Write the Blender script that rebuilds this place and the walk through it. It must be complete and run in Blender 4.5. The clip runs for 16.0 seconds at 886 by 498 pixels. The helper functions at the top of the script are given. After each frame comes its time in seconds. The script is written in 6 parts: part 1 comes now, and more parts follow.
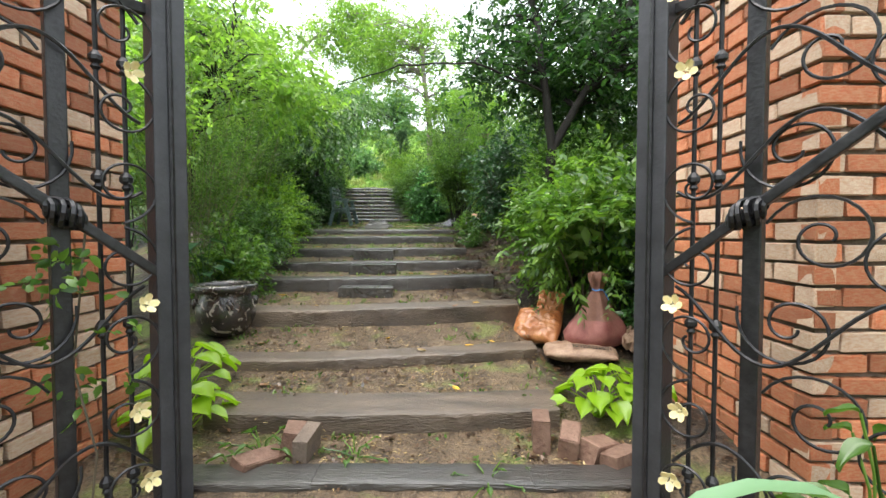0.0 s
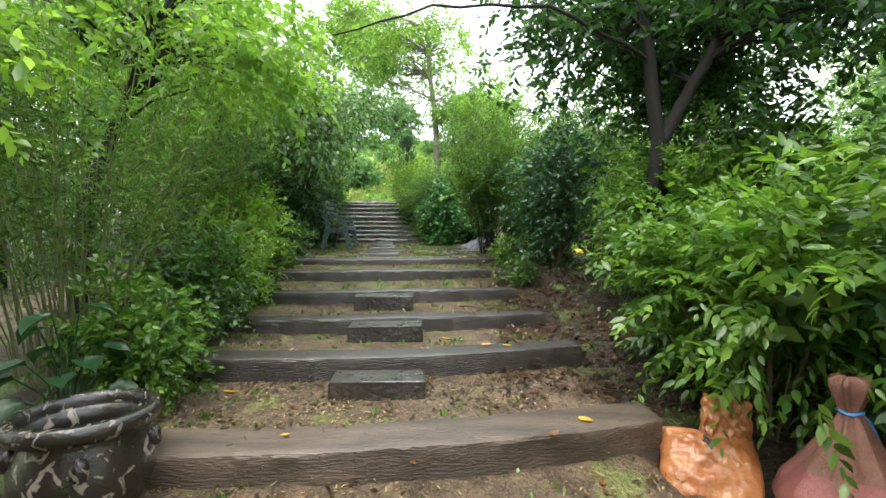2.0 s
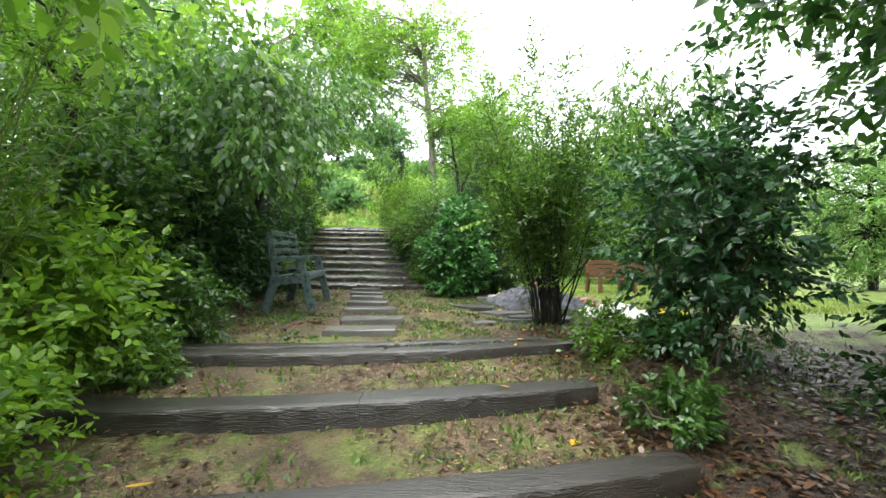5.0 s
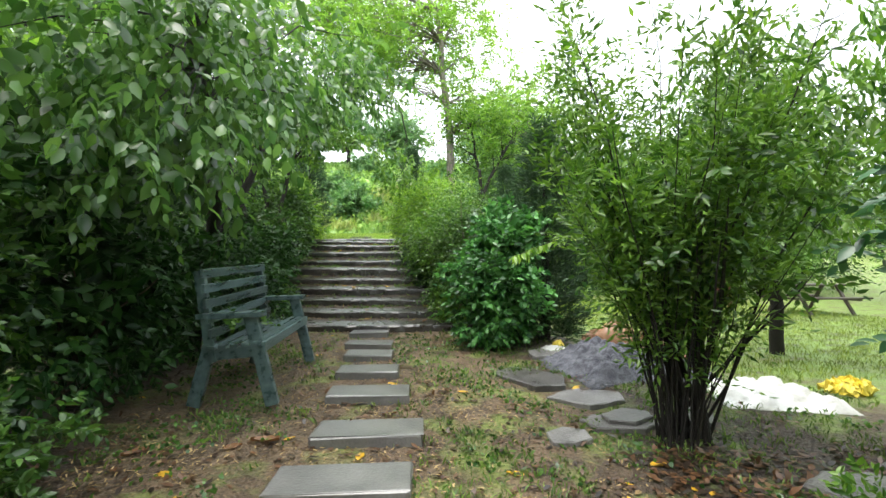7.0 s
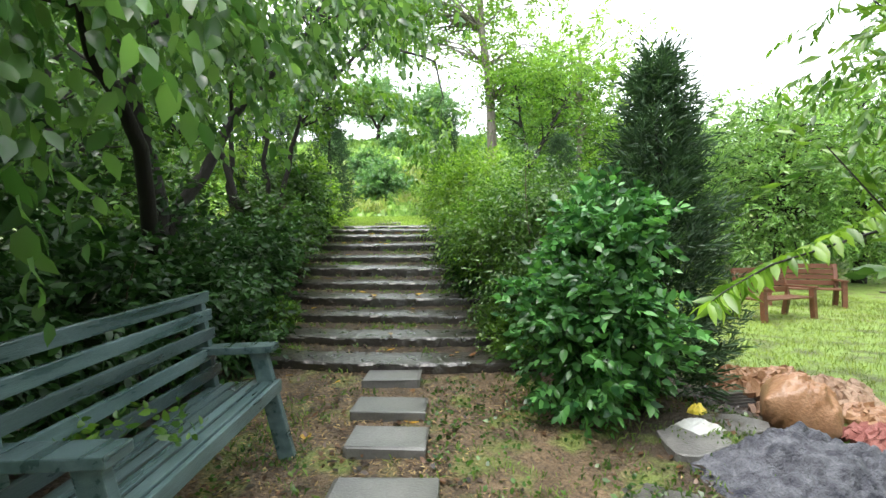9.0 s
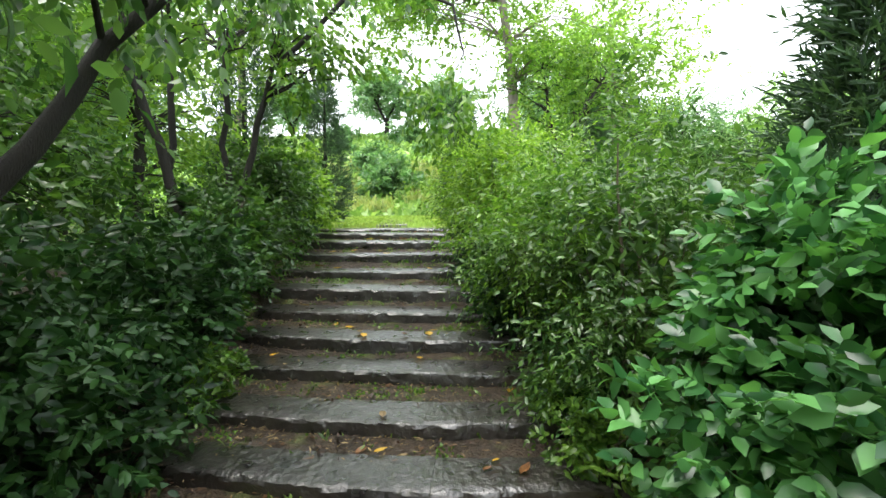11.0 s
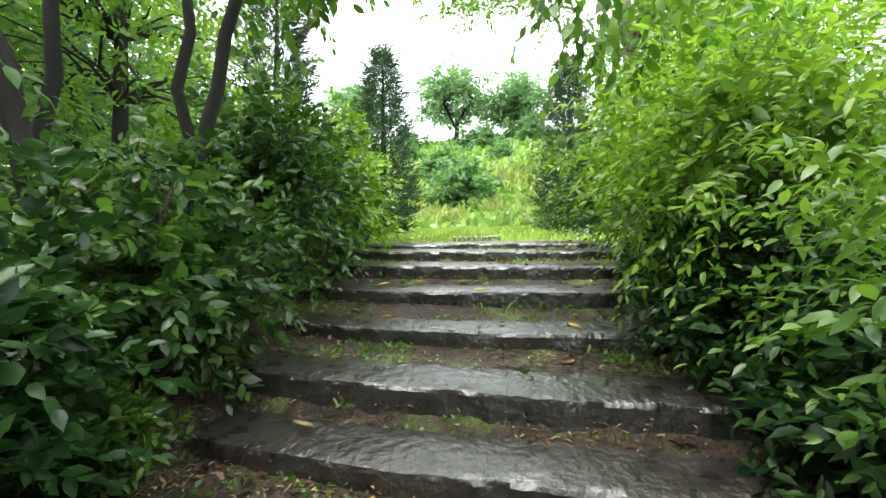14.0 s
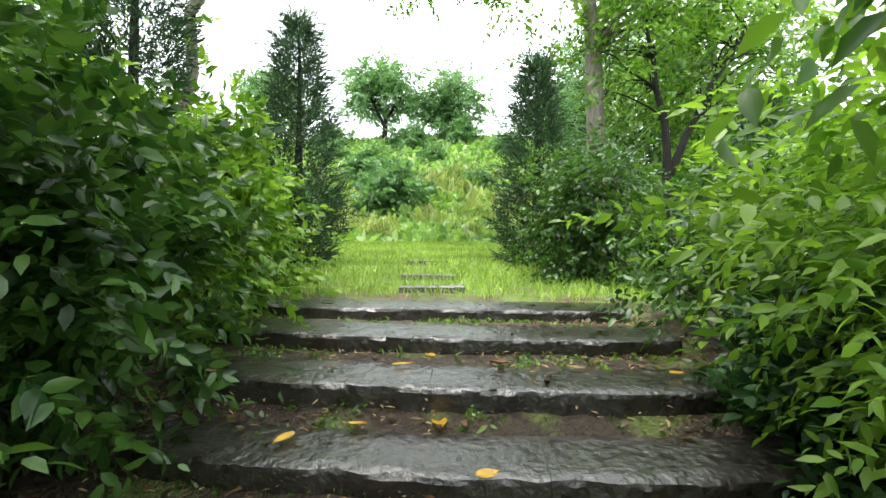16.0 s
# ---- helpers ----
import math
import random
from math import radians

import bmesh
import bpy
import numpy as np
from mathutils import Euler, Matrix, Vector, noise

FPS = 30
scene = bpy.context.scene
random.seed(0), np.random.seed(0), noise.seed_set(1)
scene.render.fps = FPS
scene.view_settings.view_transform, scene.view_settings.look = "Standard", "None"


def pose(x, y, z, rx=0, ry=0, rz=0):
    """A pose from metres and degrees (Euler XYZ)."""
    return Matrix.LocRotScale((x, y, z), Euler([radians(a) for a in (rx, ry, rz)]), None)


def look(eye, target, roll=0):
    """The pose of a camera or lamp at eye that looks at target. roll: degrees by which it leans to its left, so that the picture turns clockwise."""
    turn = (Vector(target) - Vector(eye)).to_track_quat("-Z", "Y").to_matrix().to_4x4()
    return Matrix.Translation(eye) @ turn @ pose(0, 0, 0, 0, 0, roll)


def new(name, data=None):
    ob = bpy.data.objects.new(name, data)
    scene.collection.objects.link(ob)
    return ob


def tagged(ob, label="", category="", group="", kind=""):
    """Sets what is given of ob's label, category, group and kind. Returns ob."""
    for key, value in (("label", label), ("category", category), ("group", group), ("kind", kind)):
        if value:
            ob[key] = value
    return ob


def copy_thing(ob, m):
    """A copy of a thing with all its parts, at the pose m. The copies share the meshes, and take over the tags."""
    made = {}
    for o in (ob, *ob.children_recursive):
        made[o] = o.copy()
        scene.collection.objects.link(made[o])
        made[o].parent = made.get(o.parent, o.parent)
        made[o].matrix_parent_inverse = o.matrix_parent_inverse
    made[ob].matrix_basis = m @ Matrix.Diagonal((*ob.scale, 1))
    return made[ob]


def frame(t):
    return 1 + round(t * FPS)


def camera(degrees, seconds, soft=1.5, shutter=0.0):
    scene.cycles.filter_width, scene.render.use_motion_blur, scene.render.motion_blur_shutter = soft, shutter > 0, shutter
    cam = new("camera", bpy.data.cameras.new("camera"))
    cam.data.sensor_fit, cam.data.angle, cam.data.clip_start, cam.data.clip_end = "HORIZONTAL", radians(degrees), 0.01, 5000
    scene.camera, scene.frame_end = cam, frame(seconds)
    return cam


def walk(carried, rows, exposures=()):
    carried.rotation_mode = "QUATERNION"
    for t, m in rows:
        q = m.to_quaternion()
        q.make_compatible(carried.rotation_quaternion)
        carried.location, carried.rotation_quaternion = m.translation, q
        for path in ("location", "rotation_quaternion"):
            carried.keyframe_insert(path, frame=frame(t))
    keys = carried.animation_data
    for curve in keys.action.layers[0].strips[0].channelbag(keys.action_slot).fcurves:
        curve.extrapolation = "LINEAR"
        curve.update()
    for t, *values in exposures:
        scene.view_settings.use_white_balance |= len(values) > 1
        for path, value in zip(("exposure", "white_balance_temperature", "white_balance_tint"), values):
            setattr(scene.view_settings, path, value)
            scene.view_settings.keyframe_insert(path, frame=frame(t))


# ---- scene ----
cam = camera(90.2, 16.0)
METRES, EYE, TILT, LEAN, TURN = 16.0, 1.6, -2.0, 0.0, 0.0
ROWS = [
    (0.0, 0.0, 0.0, 0.0, -0.0, 0.0, 0.0),
    (0.5, -0.0075, 0.0387, 0.0002, -2.16, 0.61, -0.07),
    (1.0, -0.0138, 0.0807, 0.0016, -0.39, 1.8, 0.01),
    (1.5, -0.022, 0.1167, 0.01, 1.34, 2.12, -0.02),
    (2.0, -0.0323, 0.1456, 0.022, -0.39, 1.61, -0.11),
    (2.5, -0.033, 0.1774, 0.0238, -1.69, 1.11, -0.13),
    (3.0, -0.039, 0.2123, 0.0358, -0.87, 2.01, -0.35),
    (3.5, -0.0515, 0.2505, 0.046, -1.44, 3.0, -0.49),
    (4.0, -0.0547, 0.2838, 0.0496, -2.37, 4.73, -0.4),
    (6.5, -0.0674, 0.4504, 0.0775, -2.11, 4.76, -0.12),
    (7.0, -0.0677, 0.4795, 0.0873, -0.44, 4.82, -0.02),
    (7.5, -0.0693, 0.508, 0.0904, -0.17, 3.48, 0.07),
    (8.0, -0.0717, 0.5358, 0.0995, 0.87, 2.33, 0.1),
    (8.5, -0.0742, 0.5689, 0.1037, 4.19, 2.15, 0.14),
    (9.0, -0.0799, 0.5966, 0.1097, 3.88, 2.03, 0.1),
    (11.5, -0.0959, 0.7287, 0.125, 5.35, 1.64, -0.17),
    (12.0, -0.1005, 0.7526, 0.1256, 4.94, 1.05, -0.33),
    (12.5, -0.1087, 0.779, 0.1273, 7.28, 1.15, -0.33),
    (13.0, -0.1139, 0.8076, 0.131, 10.55, 1.71, -0.28),
    (13.5, -0.1272, 0.8343, 0.1332, 12.64, 2.15, -0.41),
    (14.0, -0.14, 0.8638, 0.1365, 13.85, 3.6, -0.37),
    (14.5, -0.1518, 0.8899, 0.149, 12.18, 4.32, -0.32),
    (15.0, -0.1621, 0.911, 0.1575, 7.08, 3.93, -0.49),
    (15.5, -0.1661, 0.9328, 0.1645, 5.96, 3.79, -0.5),
    (16.0, -0.1728, 0.9555, 0.1716, 3.81, 3.49, -0.71),
]
walk(cam, [(t, pose(0, 0, EYE, TILT, LEAN, TURN) @ pose(METRES * x, METRES * y, METRES * z, 90 + pitch, roll, yaw)) for t, x, y, z, yaw, pitch, roll in ROWS], [(0.0, 1.25), (2.5, 1.22), (3.5, 1.4), (5, 1.35), (7, 1.25), (9.0, 1.4), (11.5, 1.45), (13.5, 1.65), (14.5, 1.55), (15.5, 1.38), (16, 1.25)])

# ---- light ----
world = bpy.data.worlds.new("overcast_sky")
scene.world = world
world.use_nodes = True
wn, wl = world.node_tree.nodes, world.node_tree.links
wn.clear()
sky = wn.new("ShaderNodeTexSky")
sky.sky_type, sky.sun_disc = "NISHITA", False
sky.sun_elevation, sky.sun_rotation = radians(71), radians(-130)
sky.dust_density, sky.air_density, sky.ozone_density = 6.0, 1.0, 1.0
cloud = wn.new("ShaderNodeMix")
cloud.data_type = "RGBA"
cloud.inputs["Factor"].default_value = 0.8
cloud.inputs["B"].default_value = (9.2, 9.6, 10.0, 1)
back = wn.new("ShaderNodeBackground")
back.inputs["Strength"].default_value = 0.15
wout = wn.new("ShaderNodeOutputWorld")
wl.new(sky.outputs[0], cloud.inputs["A"])
wl.new(cloud.outputs["Result"], back.inputs["Color"])
wl.new(back.outputs[0], wout.inputs["Surface"])

sun = new("sun", bpy.data.lights.new("sun", "SUN"))
sun.data.energy, sun.data.angle, sun.data.color = 1.7, radians(40), (1.0, 0.97, 0.92)
sun.matrix_world = look((-13, -1, 50), (0, 10, 0))


# ---- materials ----
def mat(name, base, rough=0.6, vary=0.25, scale=8.0, bump=0.3, second=None, metal=0.0, wear=0.5, fine=60.0, coat=0.0,
        stretch=(1, 1, 1), random_object=0.0, random_island=0.0, distort=0.0, sharp=0.0, deep=0.01):
    """A surface with variation at two scales: patches of a second colour, fine grain, relief."""
    m = bpy.data.materials.new(name)
    m.use_nodes = True
    n, l = m.node_tree.nodes, m.node_tree.links
    p = n["Principled BSDF"]
    p.inputs["Metallic"].default_value = metal
    p.inputs["Coat Weight"].default_value = coat
    p.inputs["Coat Roughness"].default_value = 0.24
    p.inputs["Coat IOR"].default_value = 1.55
    tc, mp = n.new("ShaderNodeTexCoord"), n.new("ShaderNodeMapping")
    mp.inputs["Scale"].default_value = stretch
    l.new(tc.outputs["Object"], mp.inputs["Vector"])
    big, small = n.new("ShaderNodeTexNoise"), n.new("ShaderNodeTexNoise")
    big.inputs["Scale"].default_value, big.inputs["Detail"].default_value = scale, 5
    big.inputs["Distortion"].default_value = distort
    small.inputs["Scale"].default_value, small.inputs["Detail"].default_value = fine, 4
    for t in (big, small):
        l.new(mp.outputs[0], t.inputs["Vector"])
    ramp = n.new("ShaderNodeValToRGB")
    ramp.color_ramp.elements[0].position = 0.5 - 0.22 + 0.2 * (0.5 - wear)
    ramp.color_ramp.elements[1].position = 0.5 + 0.16 + 0.2 * (0.5 - wear)
    if sharp:
        ramp.color_ramp.elements[0].position, ramp.color_ramp.elements[1].position = sharp - 0.02, sharp + 0.02
    ramp.color_ramp.elements[0].color = (*base, 1)
    ramp.color_ramp.elements[1].color = (*(second or [min(1, c * (1 + vary) + 0.01) for c in base]), 1)
    l.new(big.outputs["Fac"], ramp.inputs[0])
    hsv = n.new("ShaderNodeHueSaturation")
    l.new(ramp.outputs[0], hsv.inputs["Color"])
    val = n.new("ShaderNodeMapRange")
    val.inputs["To Min"].default_value, val.inputs["To Max"].default_value = 1 - vary, 1 + vary
    l.new(small.outputs["Fac"], val.inputs["Value"])
    out = val.outputs[0]
    if random_object or random_island:
        info = n.new("ShaderNodeObjectInfo") if random_object else n.new("ShaderNodeNewGeometry")
        amount = random_object or random_island
        r = n.new("ShaderNodeMapRange")
        r.inputs["To Min"].default_value, r.inputs["To Max"].default_value = 1 - amount, 1 + amount
        src = info.outputs["Random"] if random_object else info.outputs["Random Per Island"]
        l.new(src, r.inputs["Value"])
        mul = n.new("ShaderNodeMath")
        mul.operation = "MULTIPLY"
        l.new(r.outputs[0], mul.inputs[0])
        l.new(out, mul.inputs[1])
        out = mul.outputs[0]
    l.new(out, hsv.inputs["Value"])
    l.new(hsv.outputs[0], p.inputs["Base Color"])
    rr = n.new("ShaderNodeMapRange")
    rr.inputs["To Min"].default_value, rr.inputs["To Max"].default_value = max(0.05, rough - 0.15), min(1, rough + 0.15)
    l.new(big.outputs["Fac"], rr.inputs["Value"])
    l.new(rr.outputs[0], p.inputs["Roughness"])
    b = n.new("ShaderNodeBump")
    b.inputs["Strength"].default_value, b.inputs["Distance"].default_value = bump, deep
    l.new(small.outputs["Fac"], b.inputs["Height"])
    l.new(b.outputs[0], p.inputs["Normal"])
    soft = n.new("ShaderNodeBump")
    soft.inputs["Strength"].default_value, soft.inputs["Distance"].default_value = bump * 0.5, deep
    l.new(small.outputs["Fac"], soft.inputs["Height"])
    l.new(soft.outputs[0], p.inputs["Coat Normal"])
    return m


def leaf_mat(name, dark, light, through_light=0.36, rough=0.3, gloss=0.75):
    """A leaf: each blade its own shade, some light passing through it."""
    m = bpy.data.materials.new(name)
    m.use_nodes = True
    n, l = m.node_tree.nodes, m.node_tree.links
    p, out = n["Principled BSDF"], n["Material Output"]
    g = n.new("ShaderNodeNewGeometry")
    ramp = n.new("ShaderNodeValToRGB")
    ramp.color_ramp.elements[0].color, ramp.color_ramp.elements[1].color = (*dark, 1), (*light, 1)
    ramp.color_ramp.elements[0].position, ramp.color_ramp.elements[1].position = 0.1, 0.95
    l.new(g.outputs["Random Per Island"], ramp.inputs[0])
    tc, nz = n.new("ShaderNodeTexCoord"), n.new("ShaderNodeTexNoise")
    nz.inputs["Scale"].default_value = 1.3
    l.new(tc.outputs["Object"], nz.inputs["Vector"])
    hsv, val = n.new("ShaderNodeHueSaturation"), n.new("ShaderNodeMapRange")
    val.inputs["From Min"].default_value, val.inputs["From Max"].default_value = 0.3, 0.7
    val.inputs["To Min"].default_value, val.inputs["To Max"].default_value = 0.7, 1.3
    l.new(nz.outputs["Fac"], val.inputs["Value"])
    l.new(val.outputs[0], hsv.inputs["Value"])
    l.new(ramp.outputs[0], hsv.inputs["Color"])
    l.new(hsv.outputs[0], p.inputs["Base Color"])
    p.inputs["Roughness"].default_value = rough
    p.inputs["Specular IOR Level"].default_value = gloss * 0.8
    tr, mix = n.new("ShaderNodeBsdfTranslucent"), n.new("ShaderNodeMixShader")
    warm = n.new("ShaderNodeMix")
    warm.data_type, warm.blend_type = "RGBA", "MULTIPLY"
    warm.inputs["Factor"].default_value = 1
    warm.inputs["B"].default_value = (1.45, 1.5, 0.8, 1)
    l.new(hsv.outputs[0], warm.inputs["A"])
    l.new(warm.outputs["Result"], tr.inputs["Color"])
    mix.inputs[0].default_value = through_light
    l.new(p.outputs[0], mix.inputs[1])
    l.new(tr.outputs[0], mix.inputs[2])
    l.new(mix.outputs[0], out.inputs["Surface"])
    return m


def ground_mat():
    """Trodden wet earth with litter, going over to grass by patches and by place."""
    m = bpy.data.materials.new("earth_and_grass")
    m.use_nodes = True
    n, l = m.node_tree.nodes, m.node_tree.links
    p = n["Principled BSDF"]
    tc = n.new("ShaderNodeTexCoord")

    def tex(scale, detail=5):
        t = n.new("ShaderNodeTexNoise")
        t.inputs["Scale"].default_value, t.inputs["Detail"].default_value = scale, detail
        l.new(tc.outputs["Object"], t.inputs["Vector"])
        return t

    def ramp(src, a, b, ca, cb):
        r = n.new("ShaderNodeValToRGB")
        r.color_ramp.elements[0].position, r.color_ramp.elements[1].position = a, b
        r.color_ramp.elements[0].color, r.color_ramp.elements[1].color = (*ca, 1), (*cb, 1)
        l.new(src, r.inputs[0])
        return r.outputs[0]

    def mix(fac, a, b):
        x = n.new("ShaderNodeMix")
        x.data_type = "RGBA"
        l.new(fac, x.inputs["Factor"]), l.new(a, x.inputs["A"]), l.new(b, x.inputs["B"])
        return x.outputs["Result"]

    earth = ramp(tex(5).outputs["Fac"], 0.3, 0.72, (0.055, 0.036, 0.021), (0.215, 0.15, 0.09))
    litter = ramp(tex(55, 6).outputs["Fac"], 0.45, 0.65, (0.03, 0.02, 0.012), (0.24, 0.165, 0.095))
    soil = mix(ramp(tex(28).outputs["Fac"], 0.42, 0.62, (0, 0, 0), (0.75, 0.75, 0.75)), earth, litter)
    grass = ramp(tex(40).outputs["Fac"], 0.3, 0.7, (0.10, 0.18, 0.022), (0.27, 0.39, 0.07))
    lawn = n.new("ShaderNodeAttribute")
    lawn.attribute_name = "lawn"
    add = n.new("ShaderNodeMath")
    add.operation = "ADD"
    patches = n.new("ShaderNodeMapRange")
    patches.inputs["From Min"].default_value, patches.inputs["From Max"].default_value = 0.35, 0.65
    patches.inputs["To Min"].default_value, patches.inputs["To Max"].default_value = -0.72, 0.36
    l.new(tex(3.2, 6).outputs["Fac"], patches.inputs["Value"])
    l.new(patches.outputs[0], add.inputs[0]), l.new(lawn.outputs["Fac"], add.inputs[1])
    add.use_clamp = True
    humus_shade = n.new("ShaderNodeAttribute")
    humus_shade.attribute_name = "humus_shade"
    # Dark humus soil, deepened further to carry the shade under the shrubs.
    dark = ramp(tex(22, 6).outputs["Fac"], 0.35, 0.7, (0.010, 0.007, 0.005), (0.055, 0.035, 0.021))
    soil = mix(humus_shade.outputs["Fac"], soil, dark)
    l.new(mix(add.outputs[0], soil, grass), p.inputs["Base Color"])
    p.inputs["Roughness"].default_value = 0.55
    b = n.new("ShaderNodeBump")
    b.inputs["Strength"].default_value, b.inputs["Distance"].default_value = 1.0, 0.045
    l.new(tex(45, 6).outputs["Fac"], b.inputs["Height"])
    l.new(b.outputs[0], p.inputs["Normal"])
    return m


GROUND = ground_mat()
TIMBER = mat("wet_sleeper_timber", (0.010, 0.008, 0.0065), 0.42, 0.5, 5, 1.0, (0.042, 0.034, 0.028), fine=45, stretch=(0.25, 3, 3), random_object=0.18, coat=0.9, deep=0.014)
STONE = mat("wet_dark_stone", (0.010, 0.0082, 0.007), 0.3, 0.55, 9, 1.0, (0.038, 0.033, 0.029), fine=24, random_object=0.2, coat=1.0, deep=0.02)
SLAB = mat("grey_stepping_slab", (0.07, 0.069, 0.067), 0.34, 0.3, 6, 0.35, (0.135, 0.132, 0.126), fine=70, random_object=0.18, coat=0.6)
EARTHY_TIMBER = mat("earth_stained_sleeper", (0.045, 0.033, 0.024), 0.5, 0.4, 4, 1.0, (0.125, 0.092, 0.066), fine=45, stretch=(0.4, 2, 2), random_object=0.12, coat=0.35, deep=0.014)
BRICK = mat("weathered_brick", (0.56, 0.13, 0.04), 0.7, 0.3, 11, 0.9, (0.60, 0.27, 0.14), fine=90, random_object=0.35, wear=0.55)
PALE_BRICK = mat("lime_washed_brick", (0.62, 0.36, 0.22), 0.8, 0.25, 11, 0.9, (0.72, 0.56, 0.42), fine=90, random_object=0.2, wear=0.6)
MORTAR = mat("dark_mortar", (0.10, 0.075, 0.06), 0.95, 0.3, 12, 0.8, (0.17, 0.13, 0.10))
IRON = mat("black_painted_iron", (0.012, 0.012, 0.014), 0.38, 0.3, 20, 0.25, (0.03, 0.03, 0.034), metal=0.3)
POST = mat("dark_grey_painted_steel", (0.028, 0.03, 0.035), 0.45, 0.2, 9, 0.2, (0.05, 0.052, 0.06), metal=0.2)
CREAM = mat("cream_painted_petal", (0.72, 0.60, 0.26), 0.5, 0.12, 25, 0.1, (0.80, 0.74, 0.5))
BENCH = mat("faded_green_blue_paint", (0.018, 0.043, 0.042), 0.3, 0.35, 6, 0.3, (0.085, 0.13, 0.135), fine=90, stretch=(3, 0.4, 3), random_object=0.35, coat=0.5, wear=0.45)
POT = mat("flaking_iron_glaze", (0.02, 0.017, 0.015), 0.22, 0.3, 11, 0.6, (0.27, 0.24, 0.2), fine=50, sharp=0.61, coat=0.5, distort=1.2)
POT_PALE = mat("pale_flaked_glaze", (0.018, 0.015, 0.013), 0.25, 0.35, 14, 0.7, (0.24, 0.21, 0.18), fine=50, sharp=0.6, distort=1.4, coat=0.5)
SACK_O = mat("orange_paper_sack", (0.27, 0.085, 0.024), 0.4, 0.4, 6, 0.5, (0.42, 0.18, 0.065), coat=0.3)
SACK_T = mat("tan_paper_sack", (0.21, 0.10, 0.045), 0.5, 0.4, 7, 0.6, (0.32, 0.18, 0.10), coat=0.2)
SACK_R = mat("maroon_net_sack", (0.20, 0.055, 0.05), 0.6, 0.35, 10, 0.7, (0.30, 0.12, 0.10), fine=130)
SACK_N = mat("brown_net_neck", (0.15, 0.065, 0.045), 0.6, 0.4, 10, 0.7, (0.25, 0.12, 0.085), fine=130)
SACK_B = mat("brown_paper_sack", (0.16, 0.085, 0.05), 0.6, 0.4, 7, 0.6, (0.34, 0.23, 0.16))
BARK = mat("dark_wet_bark", (0.007, 0.0055, 0.0045), 0.8, 0.4, 7, 1.0, (0.02, 0.016, 0.013), stretch=(3, 3, 0.5))
PALE_BARK = mat("grey_bark", (0.14, 0.12, 0.10), 0.8, 0.4, 7, 1.0, (0.25, 0.22, 0.19), stretch=(3, 3, 0.5))
TWIG = mat("brown_twig", (0.07, 0.055, 0.035), 0.7, 0.3, 20, 0.4)
CANE = mat("olive_cane", (0.12, 0.13, 0.05), 0.6, 0.3, 20, 0.3)
LEAF_MID = leaf_mat("mid_green_leaf", (0.022, 0.07, 0.014), (0.10, 0.205, 0.04))
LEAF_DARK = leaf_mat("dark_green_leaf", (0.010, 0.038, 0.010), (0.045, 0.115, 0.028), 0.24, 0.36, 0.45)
LEAF_DEEP = leaf_mat("bluish_green_leaf", (0.014, 0.052, 0.02), (0.055, 0.15, 0.055), 0.28, 0.3)
LEAF_CROWN = leaf_mat("dark_crown_leaf", (0.016, 0.055, 0.018), (0.06, 0.14, 0.04), 0.5, 0.28)
LEAF_GLOSSY = leaf_mat("glossy_broad_leaf", (0.02, 0.085, 0.025), (0.12, 0.32, 0.085), 0.3, 0.34, 0.7)
LEAF_SPRAY = leaf_mat("bright_spray_leaf", (0.075, 0.17, 0.016), (0.25, 0.41, 0.055), 0.45)
LEAF_LIME = leaf_mat("lime_green_leaf", (0.20, 0.37, 0.012), (0.34, 0.52, 0.03), 0.4, 0.38)
LEAF_FRESH = leaf_mat("fresh_green_leaf", (0.042, 0.115, 0.015), (0.16, 0.29, 0.045), 0.42)
TURF = leaf_mat("worn_turf_blade", (0.05, 0.11, 0.02), (0.18, 0.27, 0.06), 0.3, 0.5)
# Brighter copy of the fresh leaf: backlight in the crowns is put into its colour.
LEAF_GLOW = leaf_mat("translucent_backlight_tinted_leaf", (0.11, 0.23, 0.03), (0.26, 0.42, 0.085), 0.55)
LEAF_HANG = leaf_mat("hanging_wet_leaf", (0.04, 0.105, 0.028), (0.15, 0.28, 0.085), 0.45, 0.26, 0.9)
# Distance haze is put into the next two leaf colours as paleness.
LEAF_PALE = leaf_mat("haze_paled_wood_leaf", (0.10, 0.21, 0.06), (0.26, 0.42, 0.14), 0.45)
LEAF_FAR = leaf_mat("haze_paled_far_leaf", (0.09, 0.20, 0.09), (0.18, 0.32, 0.14), 0.45)
WEED = leaf_mat("hillside_weed", (0.13, 0.26, 0.06), (0.38, 0.54, 0.18), 0.4)
WEED_PALE = leaf_mat("pale_hillside_weed", (0.25, 0.32, 0.09), (0.42, 0.45, 0.2), 0.4)
NEEDLE = leaf_mat("dark_conifer_needle", (0.022, 0.055, 0.028), (0.06, 0.12, 0.055), 0.3, 0.5)
GRASS = leaf_mat("grass_blade", (0.16, 0.29, 0.035), (0.42, 0.54, 0.13), 0.4, 0.5)
STRAW = leaf_mat("dry_straw", (0.22, 0.15, 0.07), (0.40, 0.30, 0.15), 0.2, 0.7)
DARK_LITTER = leaf_mat("dark_leaf_litter", (0.014, 0.008, 0.005), (0.12, 0.058, 0.025), 0.1, 0.4)
# More olive than the upper lawn's blades, and darkened to carry its shade.
SIDE_LAWN = leaf_mat("side_lawn_blade", (0.11, 0.17, 0.03), (0.27, 0.33, 0.075), 0.35, 0.5)
FALLEN = leaf_mat("yellow_fallen_leaf", (0.55, 0.30, 0.02), (0.75, 0.55, 0.06), 0.2, 0.4)


